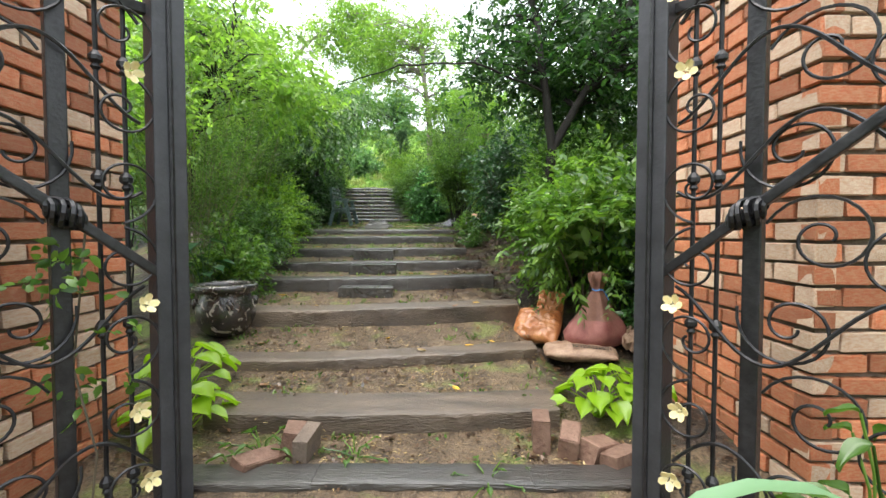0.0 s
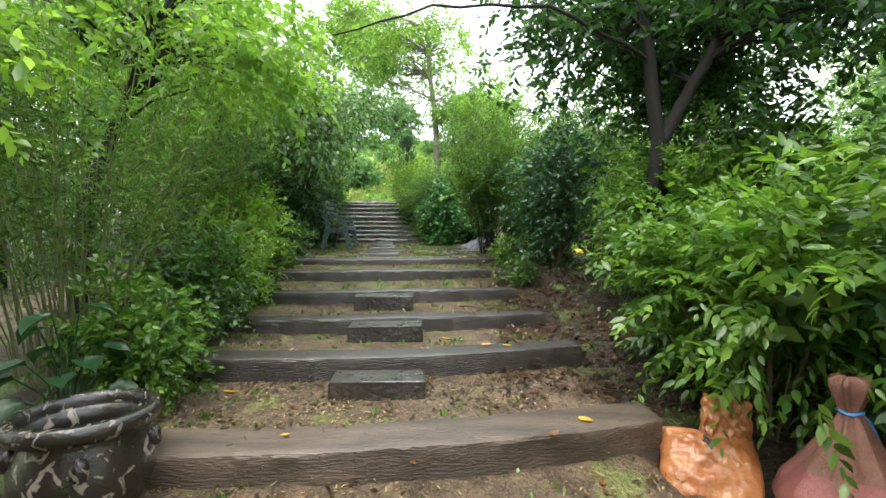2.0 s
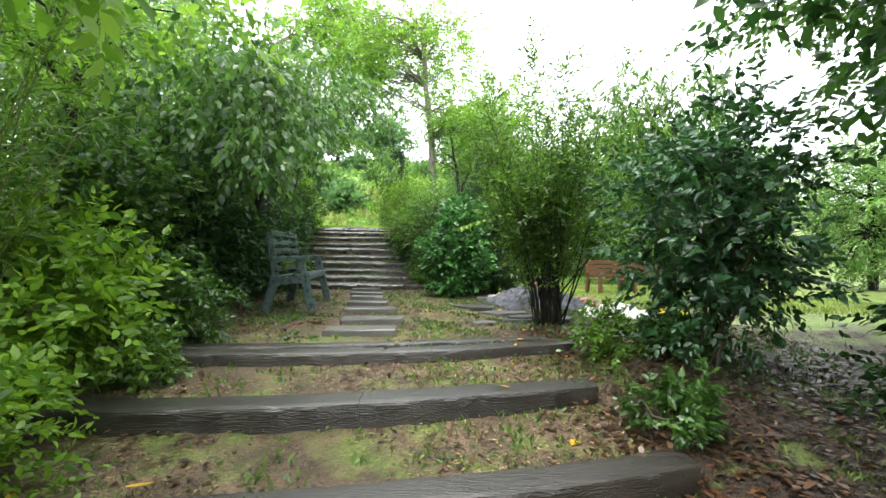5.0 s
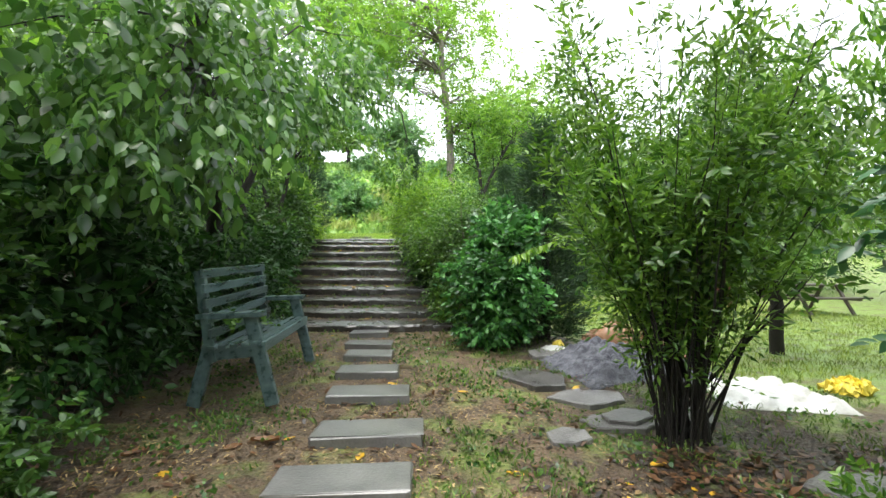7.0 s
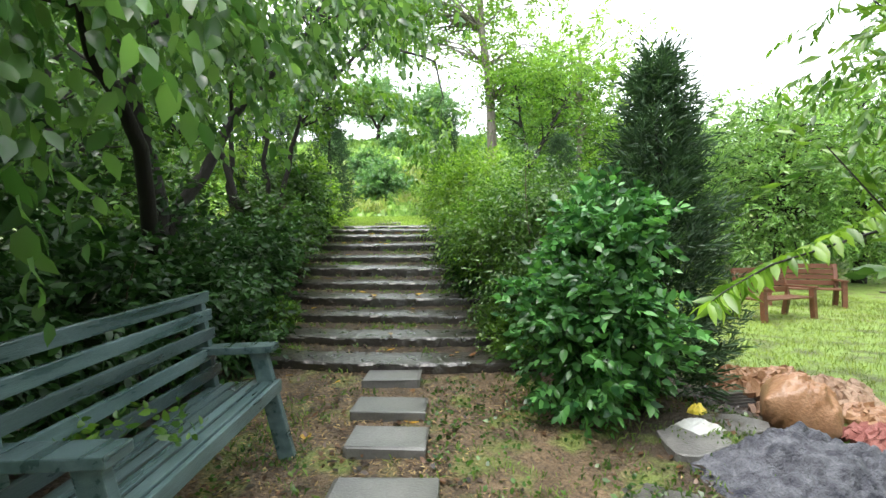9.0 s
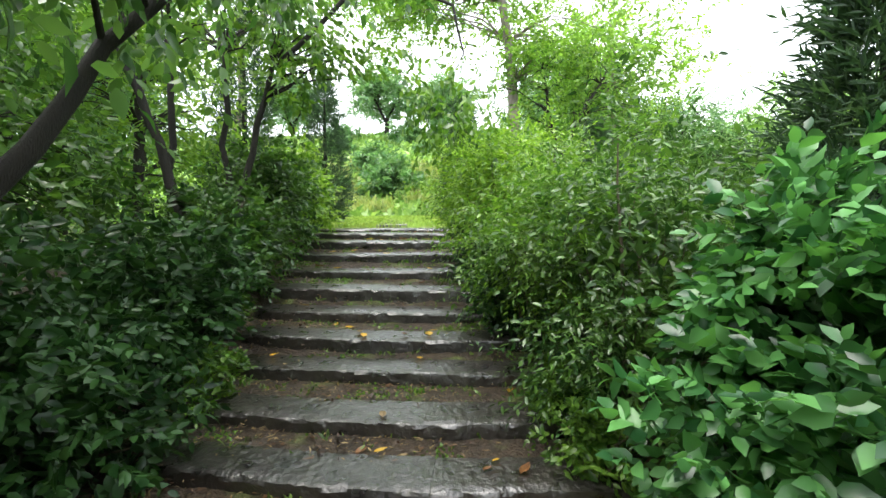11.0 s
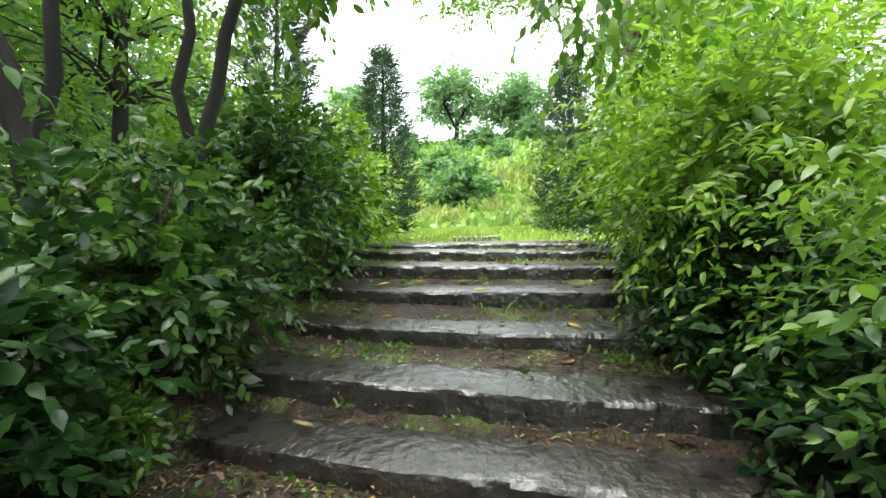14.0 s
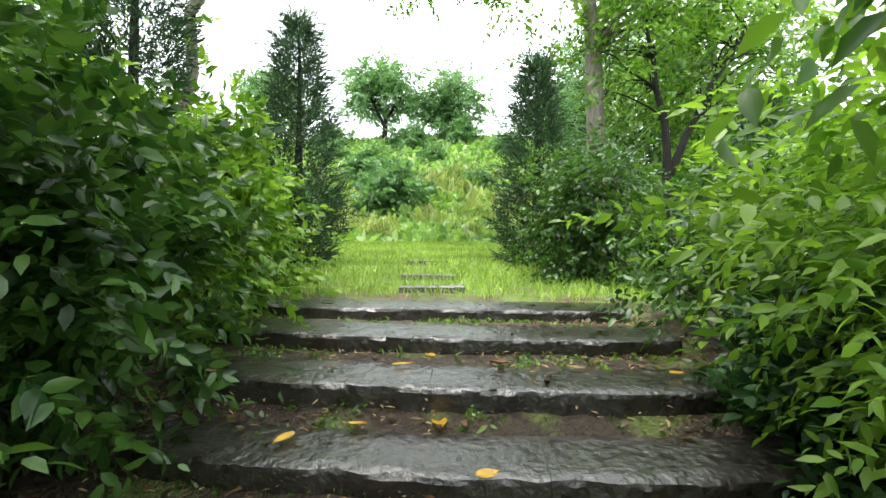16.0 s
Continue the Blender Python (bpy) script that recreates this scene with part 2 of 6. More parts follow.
# ---- mesh helpers ----
def mesh_ob(name, bm, material, parent=None, label="", smooth=False):
    me = bpy.data.meshes.new(name)
    bm.to_mesh(me)
    bm.free()
    if smooth:
        for f in me.polygons:
            f.use_smooth = True
    me.materials.append(material)
    ob = new(name, me)
    if parent:
        ob.parent = parent
    if label:
        tagged(ob, label)
    return ob


part = mesh_ob


def raw(name, verts, faces, material, parent=None, smooth=False):
    """A mesh from arrays: verts (n,3), faces (m,3) or (m,4)."""
    me = bpy.data.meshes.new(name)
    verts, faces = np.asarray(verts, np.float32), np.asarray(faces, np.int32)
    k = faces.shape[1]
    me.vertices.add(len(verts))
    me.vertices.foreach_set("co", verts.ravel())
    me.loops.add(faces.size)
    me.loops.foreach_set("vertex_index", faces.ravel())
    me.polygons.add(len(faces))
    me.polygons.foreach_set("loop_start", np.arange(0, faces.size, k, dtype=np.int32))
    me.polygons.foreach_set("use_smooth", np.full(len(faces), smooth))
    me.update(calc_edges=True)
    me.validate()
    me.materials.append(material)
    ob = new(name, me)
    if parent:
        ob.parent = parent
    return ob


def thing(name, x, y, z, label, category, group="", rz=0.0, kind=""):
    e = new(name)
    e.empty_display_size = 0.1
    e.matrix_world = pose(x, y, z, 0, 0, rz)
    return tagged(e, label, category, group, kind)


def box(bm, x0, x1, y0, y1, z0, z1, m=None, bevel=0.0):
    vs = [bm.verts.new((x, y, z)) for x in (x0, x1) for y in (y0, y1) for z in (z0, z1)]
    fs = [bm.faces.new([vs[i] for i in q]) for q in ((0, 1, 3, 2), (4, 6, 7, 5), (0, 4, 5, 1), (2, 3, 7, 6), (0, 2, 6, 4), (1, 5, 7, 3))]
    if bevel:
        es = list({e for f in fs for e in f.edges})
        got = bmesh.ops.bevel(bm, geom=es, offset=bevel, segments=2, affect="EDGES", profile=0.6)
        vs = list({v for f in got["faces"] for v in f.verts} | {v for v in vs if v.is_valid})
    if m is not None:
        bmesh.ops.transform(bm, matrix=m, verts=[v for v in vs if v.is_valid])
    return bm


def beam(bm, a, b, w, h, bevel=0.006, roll=0.0):
    """A bar of section w x h from a to b."""
    a, b = Vector(a), Vector(b)
    d = b - a
    m = Matrix.Translation(a) @ d.to_track_quat("Y", "Z").to_matrix().to_4x4() @ pose(0, 0, 0, 0, roll, 0)
    return box(bm, -w / 2, w / 2, 0, d.length, -h / 2, h / 2, m, bevel)


def tube(bm, pts, radii, sides=6, cap=True):
    pts, radii = [Vector(p) for p in pts], (list(map(float, radii)) if hasattr(radii, "__len__") else radii)
    if not hasattr(radii, "__len__"):
        radii = [radii] * len(pts)
    rings, up = [], Vector((0.13, 0.27, 0.95))
    for i, p in enumerate(pts):
        d = (pts[min(i + 1, len(pts) - 1)] - pts[max(i - 1, 0)]).normalized()
        s = d.cross(up)
        if s.length < 1e-3:
            s = d.cross(Vector((1, 0, 0)))
        s.normalize()
        up = s.cross(d).normalized()
        rings.append([bm.verts.new(p + radii[i] * (math.cos(a) * s + math.sin(a) * up)) for a in (2 * math.pi * k / sides for k in range(sides))])
    for r0, r1 in zip(rings, rings[1:]):
        for k in range(sides):
            bm.faces.new((r0[k], r0[(k + 1) % sides], r1[(k + 1) % sides], r1[k]))
    if cap:
        bm.faces.new(rings[0][::-1]), bm.faces.new(rings[-1])
    return bm


def lathe(bm, profile, n=24):
    rings = [[bm.verts.new((r * math.cos(a), r * math.sin(a), z)) for a in (2 * math.pi * k / n for k in range(n))] for r, z in profile]
    for r0, r1 in zip(rings, rings[1:]):
        for k in range(n):
            bm.faces.new((r0[k], r0[(k + 1) % n], r1[(k + 1) % n], r1[k]))
    return rings


def unit(v):
    return v / np.maximum(np.linalg.norm(v, axis=-1, keepdims=True), 1e-9)


CLEAR_Y, CLEAR_X = [-2, 0, 4, 8, 12, 13.4, 15.3, 18, 24], [0, 0, -0.82, -1.1, -1.55, -2.1, -2.76, -3.2, -3.4]


def clear_of_walk(p):
    """The trodden line is kept free of leaves, as far up as a head goes."""
    near = np.abs(p[:, 0] - np.interp(p[:, 1], CLEAR_Y, CLEAR_X)) < np.interp(p[:, 1], [4, 9, 14, 16], [0.75, 0.7, 0.55, 0.5])
    floor = np.interp(p[:, 1], [0, 2.6, 9, 13.2, 18.5, 40], [0.1, 0.2, 1.7, 1.9, 3.4, 10])
    return ~(near & (p[:, 1] < 21) & (p[:, 2] < floor + 2.35))


def blades(name, pos, axis, size, material, parent, rng, wide=0.5, fold=0.25, droop=0.25, flat=0.0, kind="stuff", plain=False):
    """Many leaves: at pos, pointing along axis; size an array or a number. flat: how far the blades lie level."""
    size = np.broadcast_to(np.asarray(size, float), (len(pos),))
    keep = clear_of_walk(pos + (np.array(parent.matrix_world.translation) if parent else 0))
    pos, axis, size = pos[keep], axis[keep], size[keep][:, None]
    n = len(pos)
    a = unit(axis)
    up = unit(rng.normal(size=(n, 3)) * (1 - flat) + np.array([0, 0, 1.0]) * (0.35 + flat))
    s = unit(np.cross(a, up))
    u = np.cross(s, a)
    w = wide / 2
    v = np.stack([pos, pos + size * (0.22 * a - 0.78 * w * s + fold * w * u), pos + size * (0.58 * a - 0.88 * w * s + fold * w * u - 0.12 * droop * u),
                  pos + size * (a - droop * u * 0.6), pos + size * (0.58 * a + 0.88 * w * s + fold * w * u - 0.12 * droop * u),
                  pos + size * (0.22 * a + 0.78 * w * s + fold * w * u), pos + size * (0.45 * a)], 1)
    if plain:
        v = v[:, [0, 1, 3, 5]] + 0
        v[:, 1] += size * 0.2 * a
        v[:, 3] += size * 0.2 * a
        f = np.array([[0, 2, 1], [0, 3, 2]])[None] + np.arange(n)[:, None, None] * 4
        return tagged(raw(name, v.reshape(-1, 3), f.reshape(-1, 3), material, parent, True), kind=kind)
    base = np.arange(n)[:, None, None] * 7
    f = np.array([[0, 6, 1], [1, 6, 2], [2, 6, 3], [3, 6, 4], [4, 6, 5], [5, 6, 0]])[None] + base
    ob = raw(name, v.reshape(-1, 3), f.reshape(-1, 3), material, parent, True)
    if kind:
        tagged(ob, kind=kind)
    return ob


def sprigs(pos, axis, length, count, rng, angle=0.9, size=0.07):
    """Leaves set along twigs that start at pos: returns leaf places, axes and sizes."""
    n = len(pos)
    a = unit(axis)
    up = unit(rng.normal(size=(n, 3)) * 0.5 + np.array([0, 0, 1.0]))
    s = unit(np.cross(a, up))
    k = np.linspace(0.12, 1.0, count)
    side = np.where(np.arange(count) % 2, 1.0, -1.0)
    side[-1] = 0
    L = np.broadcast_to(np.asarray(length, float), (n,))
    sag = np.array([0, 0, -0.22])
    p = pos[:, None] + L[:, None, None] * (a[:, None] * k[None, :, None] + sag * (k ** 2)[None, :, None])
    ax = a[:, None] * math.cos(angle) + s[:, None] * (side * math.sin(angle))[None, :, None] + rng.normal(size=(n, count, 3)) * 0.18 + sag
    ax[:, -1] = a + sag
    sz = size * (0.6 + 0.5 * np.sin(np.pi * (0.15 + 0.75 * k)))[None] * rng.uniform(0.7, 1.25, (n, count))
    return p.reshape(-1, 3), ax.reshape(-1, 3), sz.reshape(-1)


def clumps(rng, radii, count, each, spread):
    """Twig starts in an uneven crown: clump centres in the shell of an ellipsoid, twigs around each, pointing out."""
    d = unit(rng.normal(size=(count, 3)))
    r = rng.uniform(0.25, 1.0, (count, 1)) ** 0.5
    c = d * r * (1 + 0.18 * rng.normal(size=(count, 1))) * np.array(radii)
    p = (c[:, None] + rng.normal(size=(count, each, 3)) * spread * np.mean(radii)).reshape(-1, 3)
    out = unit(p / np.array(radii) + 1e-6) + rng.normal(size=p.shape) * 0.55
    return p, out


# ---- the ground and the flights ----
# front edge (on the middle line), height of the tread, riser, middle, half width
LOWER = [(2.97, 0.36, 0.13, -0.42, 1.25), (3.88, 0.50, 0.09, -0.6, 1.5), (4.70, 0.79, 0.17, -0.68, 1.55), (5.73, 1.02, 0.17, -0.92, 1.62),
         (6.60, 1.17, 0.14, -1.0, 1.6), (7.45, 1.345, 0.14, -1.2, 1.62), (8.20, 1.54, 0.13, -1.4, 1.6), (9.05, 1.67, 0.09, -1.35, 1.75)]
UPPER = [(13.40, 2.03), (13.88, 2.155), (14.46, 2.28), (14.85, 2.437), (15.35, 2.577), (15.72, 2.758), (16.33, 2.91), (16.84, 3.10), (17.26, 3.266), (17.76, 3.393), (18.33, 3.481)]
XC_Y, XC_X = [-5, 0, 2.5, 4.7, 5.7, 7.4, 9, 13, 14.3, 15.5, 18, 22], [-0.1, -0.1, -0.25, -0.68, -0.92, -1.2, -1.4, -1.92, -2.1, -2.45, -3.0, -3.3]


def middle(y):
    return np.interp(y, XC_Y, XC_X)


def skew(y):
    return np.interp(y, [0, 3, 3.6, 9, 12], [0.0, 0.03, 0.14, 0.15, 0.0])


def tread_profile():
    ys, zs = [-60.0, 0.0, 2.6], [-0.5, 0.12, 0.21]
    rows = [(y, z, r) for y, z, r, *_ in LOWER] + [(y, z, 0.085) for y, z in UPPER]
    for y, z, r in rows:
        ys += [y + 0.06, y + 0.16, y + 0.34]
        zs += [z - r, z - 0.03, z + (0.03 if y > 13 else -0.008)]
    ys += [21.0, 27.0, 29.0, 33.0, 40.0, 46.0, 90.0]
    zs += [3.74, 4.3, 4.9, 7.2, 10.6, 11.3, 12.0]
    return ys, zs


PY, PZ = tread_profile()
SY = [-60, 0, 2.6, 4.7, 6.6, 9.2, 13.2, 14.7, 16, 18.6, 21, 27, 29, 33, 40, 46, 90]
SZ = [-0.5, 0.1, 0.2, 0.7, 1.1, 1.66, 1.92, 2.4, 2.9, 3.47, 3.76, 4.3, 4.9, 7.2, 10.6, 11.3, 12.0]


def smooth(a, b, x):
    t = np.clip((x - a) / (b - a), 0, 1)
    return t * t * (3 - 2 * t)


def ground_z(x, y):
    x, y = np.asarray(x, float), np.asarray(y, float)
    off = x - middle(y)
    path = np.interp(y - skew(y) * off - 0.03 * off * off, PY, PZ)
    bank = np.interp(y, SY, SZ) + 0.05 * np.sin(1.7 * x + 0.9 * y) * np.cos(1.3 * y - 0.6 * x)
    half = np.interp(y, [2.5, 4, 12.5, 14, 19, 21], [1.4, 1.65, 1.65, 1.25, 1.3, 4.0])
    z = path + (bank - path) * smooth(half, half + 0.5, np.abs(off))
    low = np.interp(y, [-60, 4, 7, 10, 14, 30, 45, 80, 200], [0.0, 0.5, 0.95, 1.7, 1.62, 1.7, 4.0, 14.0, 30.0])
    reach = np.interp(y, [5, 9, 13, 14.5, 40], [1.5, 2.2, 1.6, 1.2, 3.0])
    z = z + (np.minimum(low, z) - z) * smooth(reach, reach + np.interp(y, [9, 14, 24, 40], [4, 1.6, 3, 14]), off)
    z = z - 0.24 * smooth(1.35, 1.9, off) * smooth(3.0, 3.8, y) * (1 - smooth(5.2, 6.4, y))
    z = z - 0.9 * smooth(3.0, 7.0, -off) * np.interp(y, [0, 3, 12, 18], [0.6, 1, 1, 0.2])
    return z


def h(x, y):
    return float(ground_z(x, y))


def axis_steps(lo, hi, fine, far):
    mid = np.arange(lo, hi, fine)
    out = [hi]
    while out[-1] < far:
        out.append(out[-1] + max(fine, (out[-1] - hi) * 0.16 + fine))
    back_ = [lo]
    while back_[-1] > -far:
        back_.append(back_[-1] - max(fine, (lo - back_[-1]) * 0.16 + fine))
    return np.array(back_[:0:-1] + list(mid) + out)


def build_ground():
    gx, gy = axis_steps(-6.0, 5.0, 0.07, 600), axis_steps(0.0, 20.0, 0.05, 600)
    X, Y = np.meshgrid(gx, gy)
    Z = ground_z(X, Y)
    r = np.random.default_rng(3)
    Z = Z + r.normal(size=Z.shape) * 0.004 * ((np.abs(X) < 8) & (Y > 0) & (Y < 20))
    nx, ny = len(gx), len(gy)
    i = np.arange(ny - 1)[:, None] * nx + np.arange(nx - 1)[None]
    f = np.stack([i, i + 1, i + nx + 1, i + nx], -1).reshape(-1, 4)
    ob = raw("ground", np.stack([X, Y, Z], -1).reshape(-1, 3), f, GROUND, smooth=True)
    off = X - middle(Y)
    lawn = 0.02 + 0.0 * X
    lawn = np.maximum(lawn, 0.2 * smooth(8.3, 9.2, Y) * (1 - smooth(12.3, 13.4, Y)) * smooth(-0.2, 0.6, off))
    lawn = np.maximum(lawn, 0.12 * smooth(7.0, 8.4, Y) * (1 - smooth(12, 13, Y)))
    lawn = np.maximum(lawn, smooth(18.3, 19.2, Y))
    lawn = np.maximum(lawn, smooth(2.6, 4.2, off) * smooth(9, 11, Y))
    lawn = np.maximum(lawn, 0.95 * smooth(6, 9, np.abs(off)))
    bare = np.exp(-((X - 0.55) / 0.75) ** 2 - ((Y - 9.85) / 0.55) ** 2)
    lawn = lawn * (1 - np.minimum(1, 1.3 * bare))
    humus_shade = smooth(1.3, 1.75, np.abs(off) + 0.15 * np.sin(2.1 * Y)) * (1 - lawn) * (Y > 2.7) * (1 - 0.6 * smooth(3.0, 4.2, -off))
    humus_shade = np.maximum(humus_shade, 0.8 * smooth(13.2, 13.6, Y) * (1 - smooth(18.0, 18.4, Y)))
    humus_shade = np.maximum(humus_shade, bare)
    ah = ob.data.attributes.new("humus_shade", "FLOAT", "POINT")
    ah.data.foreach_set("value", humus_shade.ravel().astype(np.float32))
    at = ob.data.attributes.new("lawn", "FLOAT", "POINT")
    at.data.foreach_set("value", lawn.ravel().astype(np.float32))
    return tagged(ob, "trodden brown earth path between wet lawn and hillside", "ground", kind="structure")


build_ground()


def slab_bar(name, x0, x1, y_front, depth, z_top, thick, material, seed, tilt=0.0, rough=0.012, label="", category="step", group="", curve=0.03, pieces=3, piece="sleeper", slope=0.0):
    """A step: rough blocks laid end to end along a slight bow."""
    r = np.random.default_rng(seed)
    xm = (x0 + x1) / 2
    e = thing(name, xm, y_front, z_top - thick, label, category, group)
    cuts = [x0] + [x0 + (x1 - x0) * (k + r.uniform(-0.38, 0.38)) / pieces for k in range(1, pieces)] + [x1]
    ph, stone = r.uniform(0, 6, 6), piece == "stone"
    jag, jag_z = (0.42, 0.16) if stone else (0.3, 0.16)
    for c0, c1 in zip(cuts, cuts[1:]):
        n = max(8, int((c1 - c0) * 28))
        dz, dy = r.normal() * 0.001, r.normal() * 0.0015
        prof = [(0.0, -thick), (0.004, -thick * 0.5), (0.007, -thick * 0.25), (0.0, -0.022), (0.006, -0.006), (0.022, 0.0), (depth * 0.2, 0.004), (depth * 0.4, 0.001), (depth * 0.6, 0.003), (depth * 0.8, -0.001), (depth - 0.03, -0.004), (depth, -0.03), (depth, -thick)]
        k = len(prof)
        bm = bmesh.new()
        rows = []
        for i, x in enumerate(np.linspace(c0 + 0.0008, c1 - 0.0008, n)):
            end = 0.0005 * (i in (0, n - 1))
            wob = rough * (math.sin(3.1 * x + ph[0]) + 0.7 * math.sin(8.3 * x + ph[1]) + 0.45 * math.sin(23 * x + ph[2]))
            row = []
            for j, (py, pz) in enumerate(prof):
                e1, e2 = (rough * jag * r.normal(), rough * jag_z * r.normal()) if 0 < j < k - 1 and 0 < i < n - 1 else (0, 0)
                yy = tilt * (x - xm) + curve * (x - xm) ** 2 + py + (wob if j < 6 else 0.4 * wob) + e1 + dy + (end if j < 6 else -end)
                row.append(bm.verts.new((x - xm, yy, thick + pz + slope * max(0, py) + 0.5 * rough * math.sin(2.3 * x + ph[3]) + e2 + dz - end)))
            rows.append(row)
        for a, b in zip(rows, rows[1:]):
            for j in range(k - 1):
                bm.faces.new((a[j], b[j], b[j + 1], a[j + 1]))
        bm.faces.new([bm.verts.new(v.co) for v in rows[0]]), bm.faces.new([bm.verts.new(v.co) for v in rows[-1][::-1]])
        bmesh.ops.recalc_face_normals(bm, faces=bm.faces)
        part(piece, bm, material, e, smooth=True).data.set_sharp_from_angle(angle=radians(28))
    return e


def build_steps():
    for i, (y, z, r, xm, half) in enumerate(LOWER):
        slab_bar("timber_step", xm - half, xm + half, y + float(skew(y)) * (xm - float(middle(y))), [0.42, 0.3, 0.36, 0.28, 0.26, 0.24, 0.26, 0.22][i], z, 0.36, EARTHY_TIMBER if i < 3 else TIMBER, 10 + i,
                 tilt=float(skew(y)), label="weathered dark sleeper step set into the earth path, wet", group="sleeper steps of the lower flight", pieces=2, rough=0.008, curve=0.055, slope=0.04)
    slab_bar("timber_step", -3.0, 0.15, 9.29, 0.2, 1.69, 0.3, TIMBER, 19, tilt=0.16, label="second cracked sleeper behind the terrace edge, wet", group="sleeper steps of the lower flight", pieces=2, rough=0.009)
    for i, (y, z) in enumerate(UPPER):
        xm = float(middle(y))
        slab_bar("stone_step", xm - 1.32, xm + 1.32, y, 0.31, z, 0.3, STONE, 40 + i, rough=0.010, curve=0.06, slope=0.13, pieces=2, piece="stone",
                 label="wet dark stone step with rough broken edge", group="stone steps of the upper flight")


build_steps()


def paving_block(name, xm, y, w, d, z, t, rz, label, group, seed, material=SLAB):
    r = random.Random(seed)
    bm = bmesh.new()
    box(bm, -w / 2, w / 2, 0, d, -0.2, t, None, 0.012)
    for v in bm.verts:
        v.co.x += r.uniform(-0.008, 0.008)
        v.co.y += r.uniform(-0.008, 0.008)
        v.co.z += r.uniform(-0.003, 0.003)
    ob = mesh_ob(name, bm, material)
    ob.matrix_world = pose(xm, y, z, 0, r.uniform(-1, 1), rz)
    return tagged(ob, label, "paving stone" if "paving" in name else "step block", group)


def build_stones():
    for i, (xm, y, w, base) in enumerate([(-0.95, 5.36, 0.66, 0.84), (-1.0, 6.24, 0.66, 1.06), (-1.12, 7.08, 0.64, 1.23)]):
        paving_block("step_block", xm, y, w, 0.3, base, 0.1, 3, "grey squared step block standing before a sleeper step", "step blocks of the lower flight", i, STONE)
    for i, (xm, y, w) in enumerate([(-1.54, 9.72, 0.66), (-1.5, 10.28, 0.65), (-1.6, 10.93, 0.6), (-1.7, 11.5, 0.53), (-1.78, 12.05, 0.47), (-1.85, 12.5, 0.5), (-1.94, 13.08, 0.46)]):
        paving_block("paving_stone", xm, y, w, 0.3, h(xm, y + 0.15), 0.055, 2, "flat grey rectangular stepping stone in the worn grass", "stepping stones of the terrace", 20 + i)
    for i, (xm, y) in enumerate([(-3.1, 19.0), (-3.2, 19.7), (-3.35, 21.1)]):
        paving_block("paving_stone", xm, y, 0.55, 0.3, h(xm, y + 0.15), 0.04, 2, "pale stepping stone half sunk in the upper lawn", "stepping stones of the upper lawn", 30 + i)


build_stones()


# ---- plants ----
def shrub(name, x, y, radii, lift, material, label, seed, category="shrub", count=43, each=9, leaves=9, leaf=0.07, twig=0.22, wide=0.5, spread=0.16,
          stems=14, stem_material=None, flat=0.25, group="", angle=0.9, base=None, droop=0.25):
    """A leafy bush: bent stems from the ground and leafy twigs in uneven clumps."""
    r = np.random.default_rng(seed)
    z0 = h(x, y) - 0.03 if base is None else base
    e = thing(name, x, y, z0, label, category, group)
    p, out = clumps(r, radii, count, each, spread)
    keep = p[:, 2] > -radii[2] * 0.92
    p, out = p[keep], out[keep]
    p[:, 2] += lift
    low = p[:, 2] < 0.03
    p[low, 2] = r.uniform(0.03, 0.3, low.sum())
    out[:, 2] += 0.15
    lp, la, ls = sprigs(p, out, twig * r.uniform(0.6, 1.3, len(p)), leaves, r, angle, leaf)
    blades("foliage", lp, la, ls, material, e, r, wide, flat=flat, droop=droop)
    # Oversized leaves added inside to block light and darken the bush's heart.
    core = unit(r.normal(size=(count * 9, 3))) * r.uniform(0.1, 0.72, (count * 9, 1)) ** 0.5 * np.array(radii) * 0.86
    core[:, 2] = np.maximum(core[:, 2] + lift, 0.04)
    blades("light_blocking_foliage", core, r.normal(size=core.shape), leaf * r.uniform(1.4, 2.4, len(core)), material, e, r, max(wide, 0.6), plain=True)
    bm = bmesh.new()
    for i in range(stems):
        q = p[r.integers(len(p))]
        s = np.array([*(r.normal(size=2) * 0.12 * min(radii[:2])), 0.0])
        pts = [s + (q - s) * t + np.array([0, 0, 0.25 * radii[2] * math.sin(math.pi * t)]) * (1 - t) + r.normal(size=3) * 0.02 * (t > 0) for t in (0, 0.3, 0.6, 0.85, 1)]
        w = r.uniform(0.006, 0.014)
        tube(bm, pts, [w * 1.3, w, w * 0.8, w * 0.5, w * 0.25], 5, False)
    tagged(part("branchwork", bm, stem_material or TWIG, e), kind="stuff")
    return e


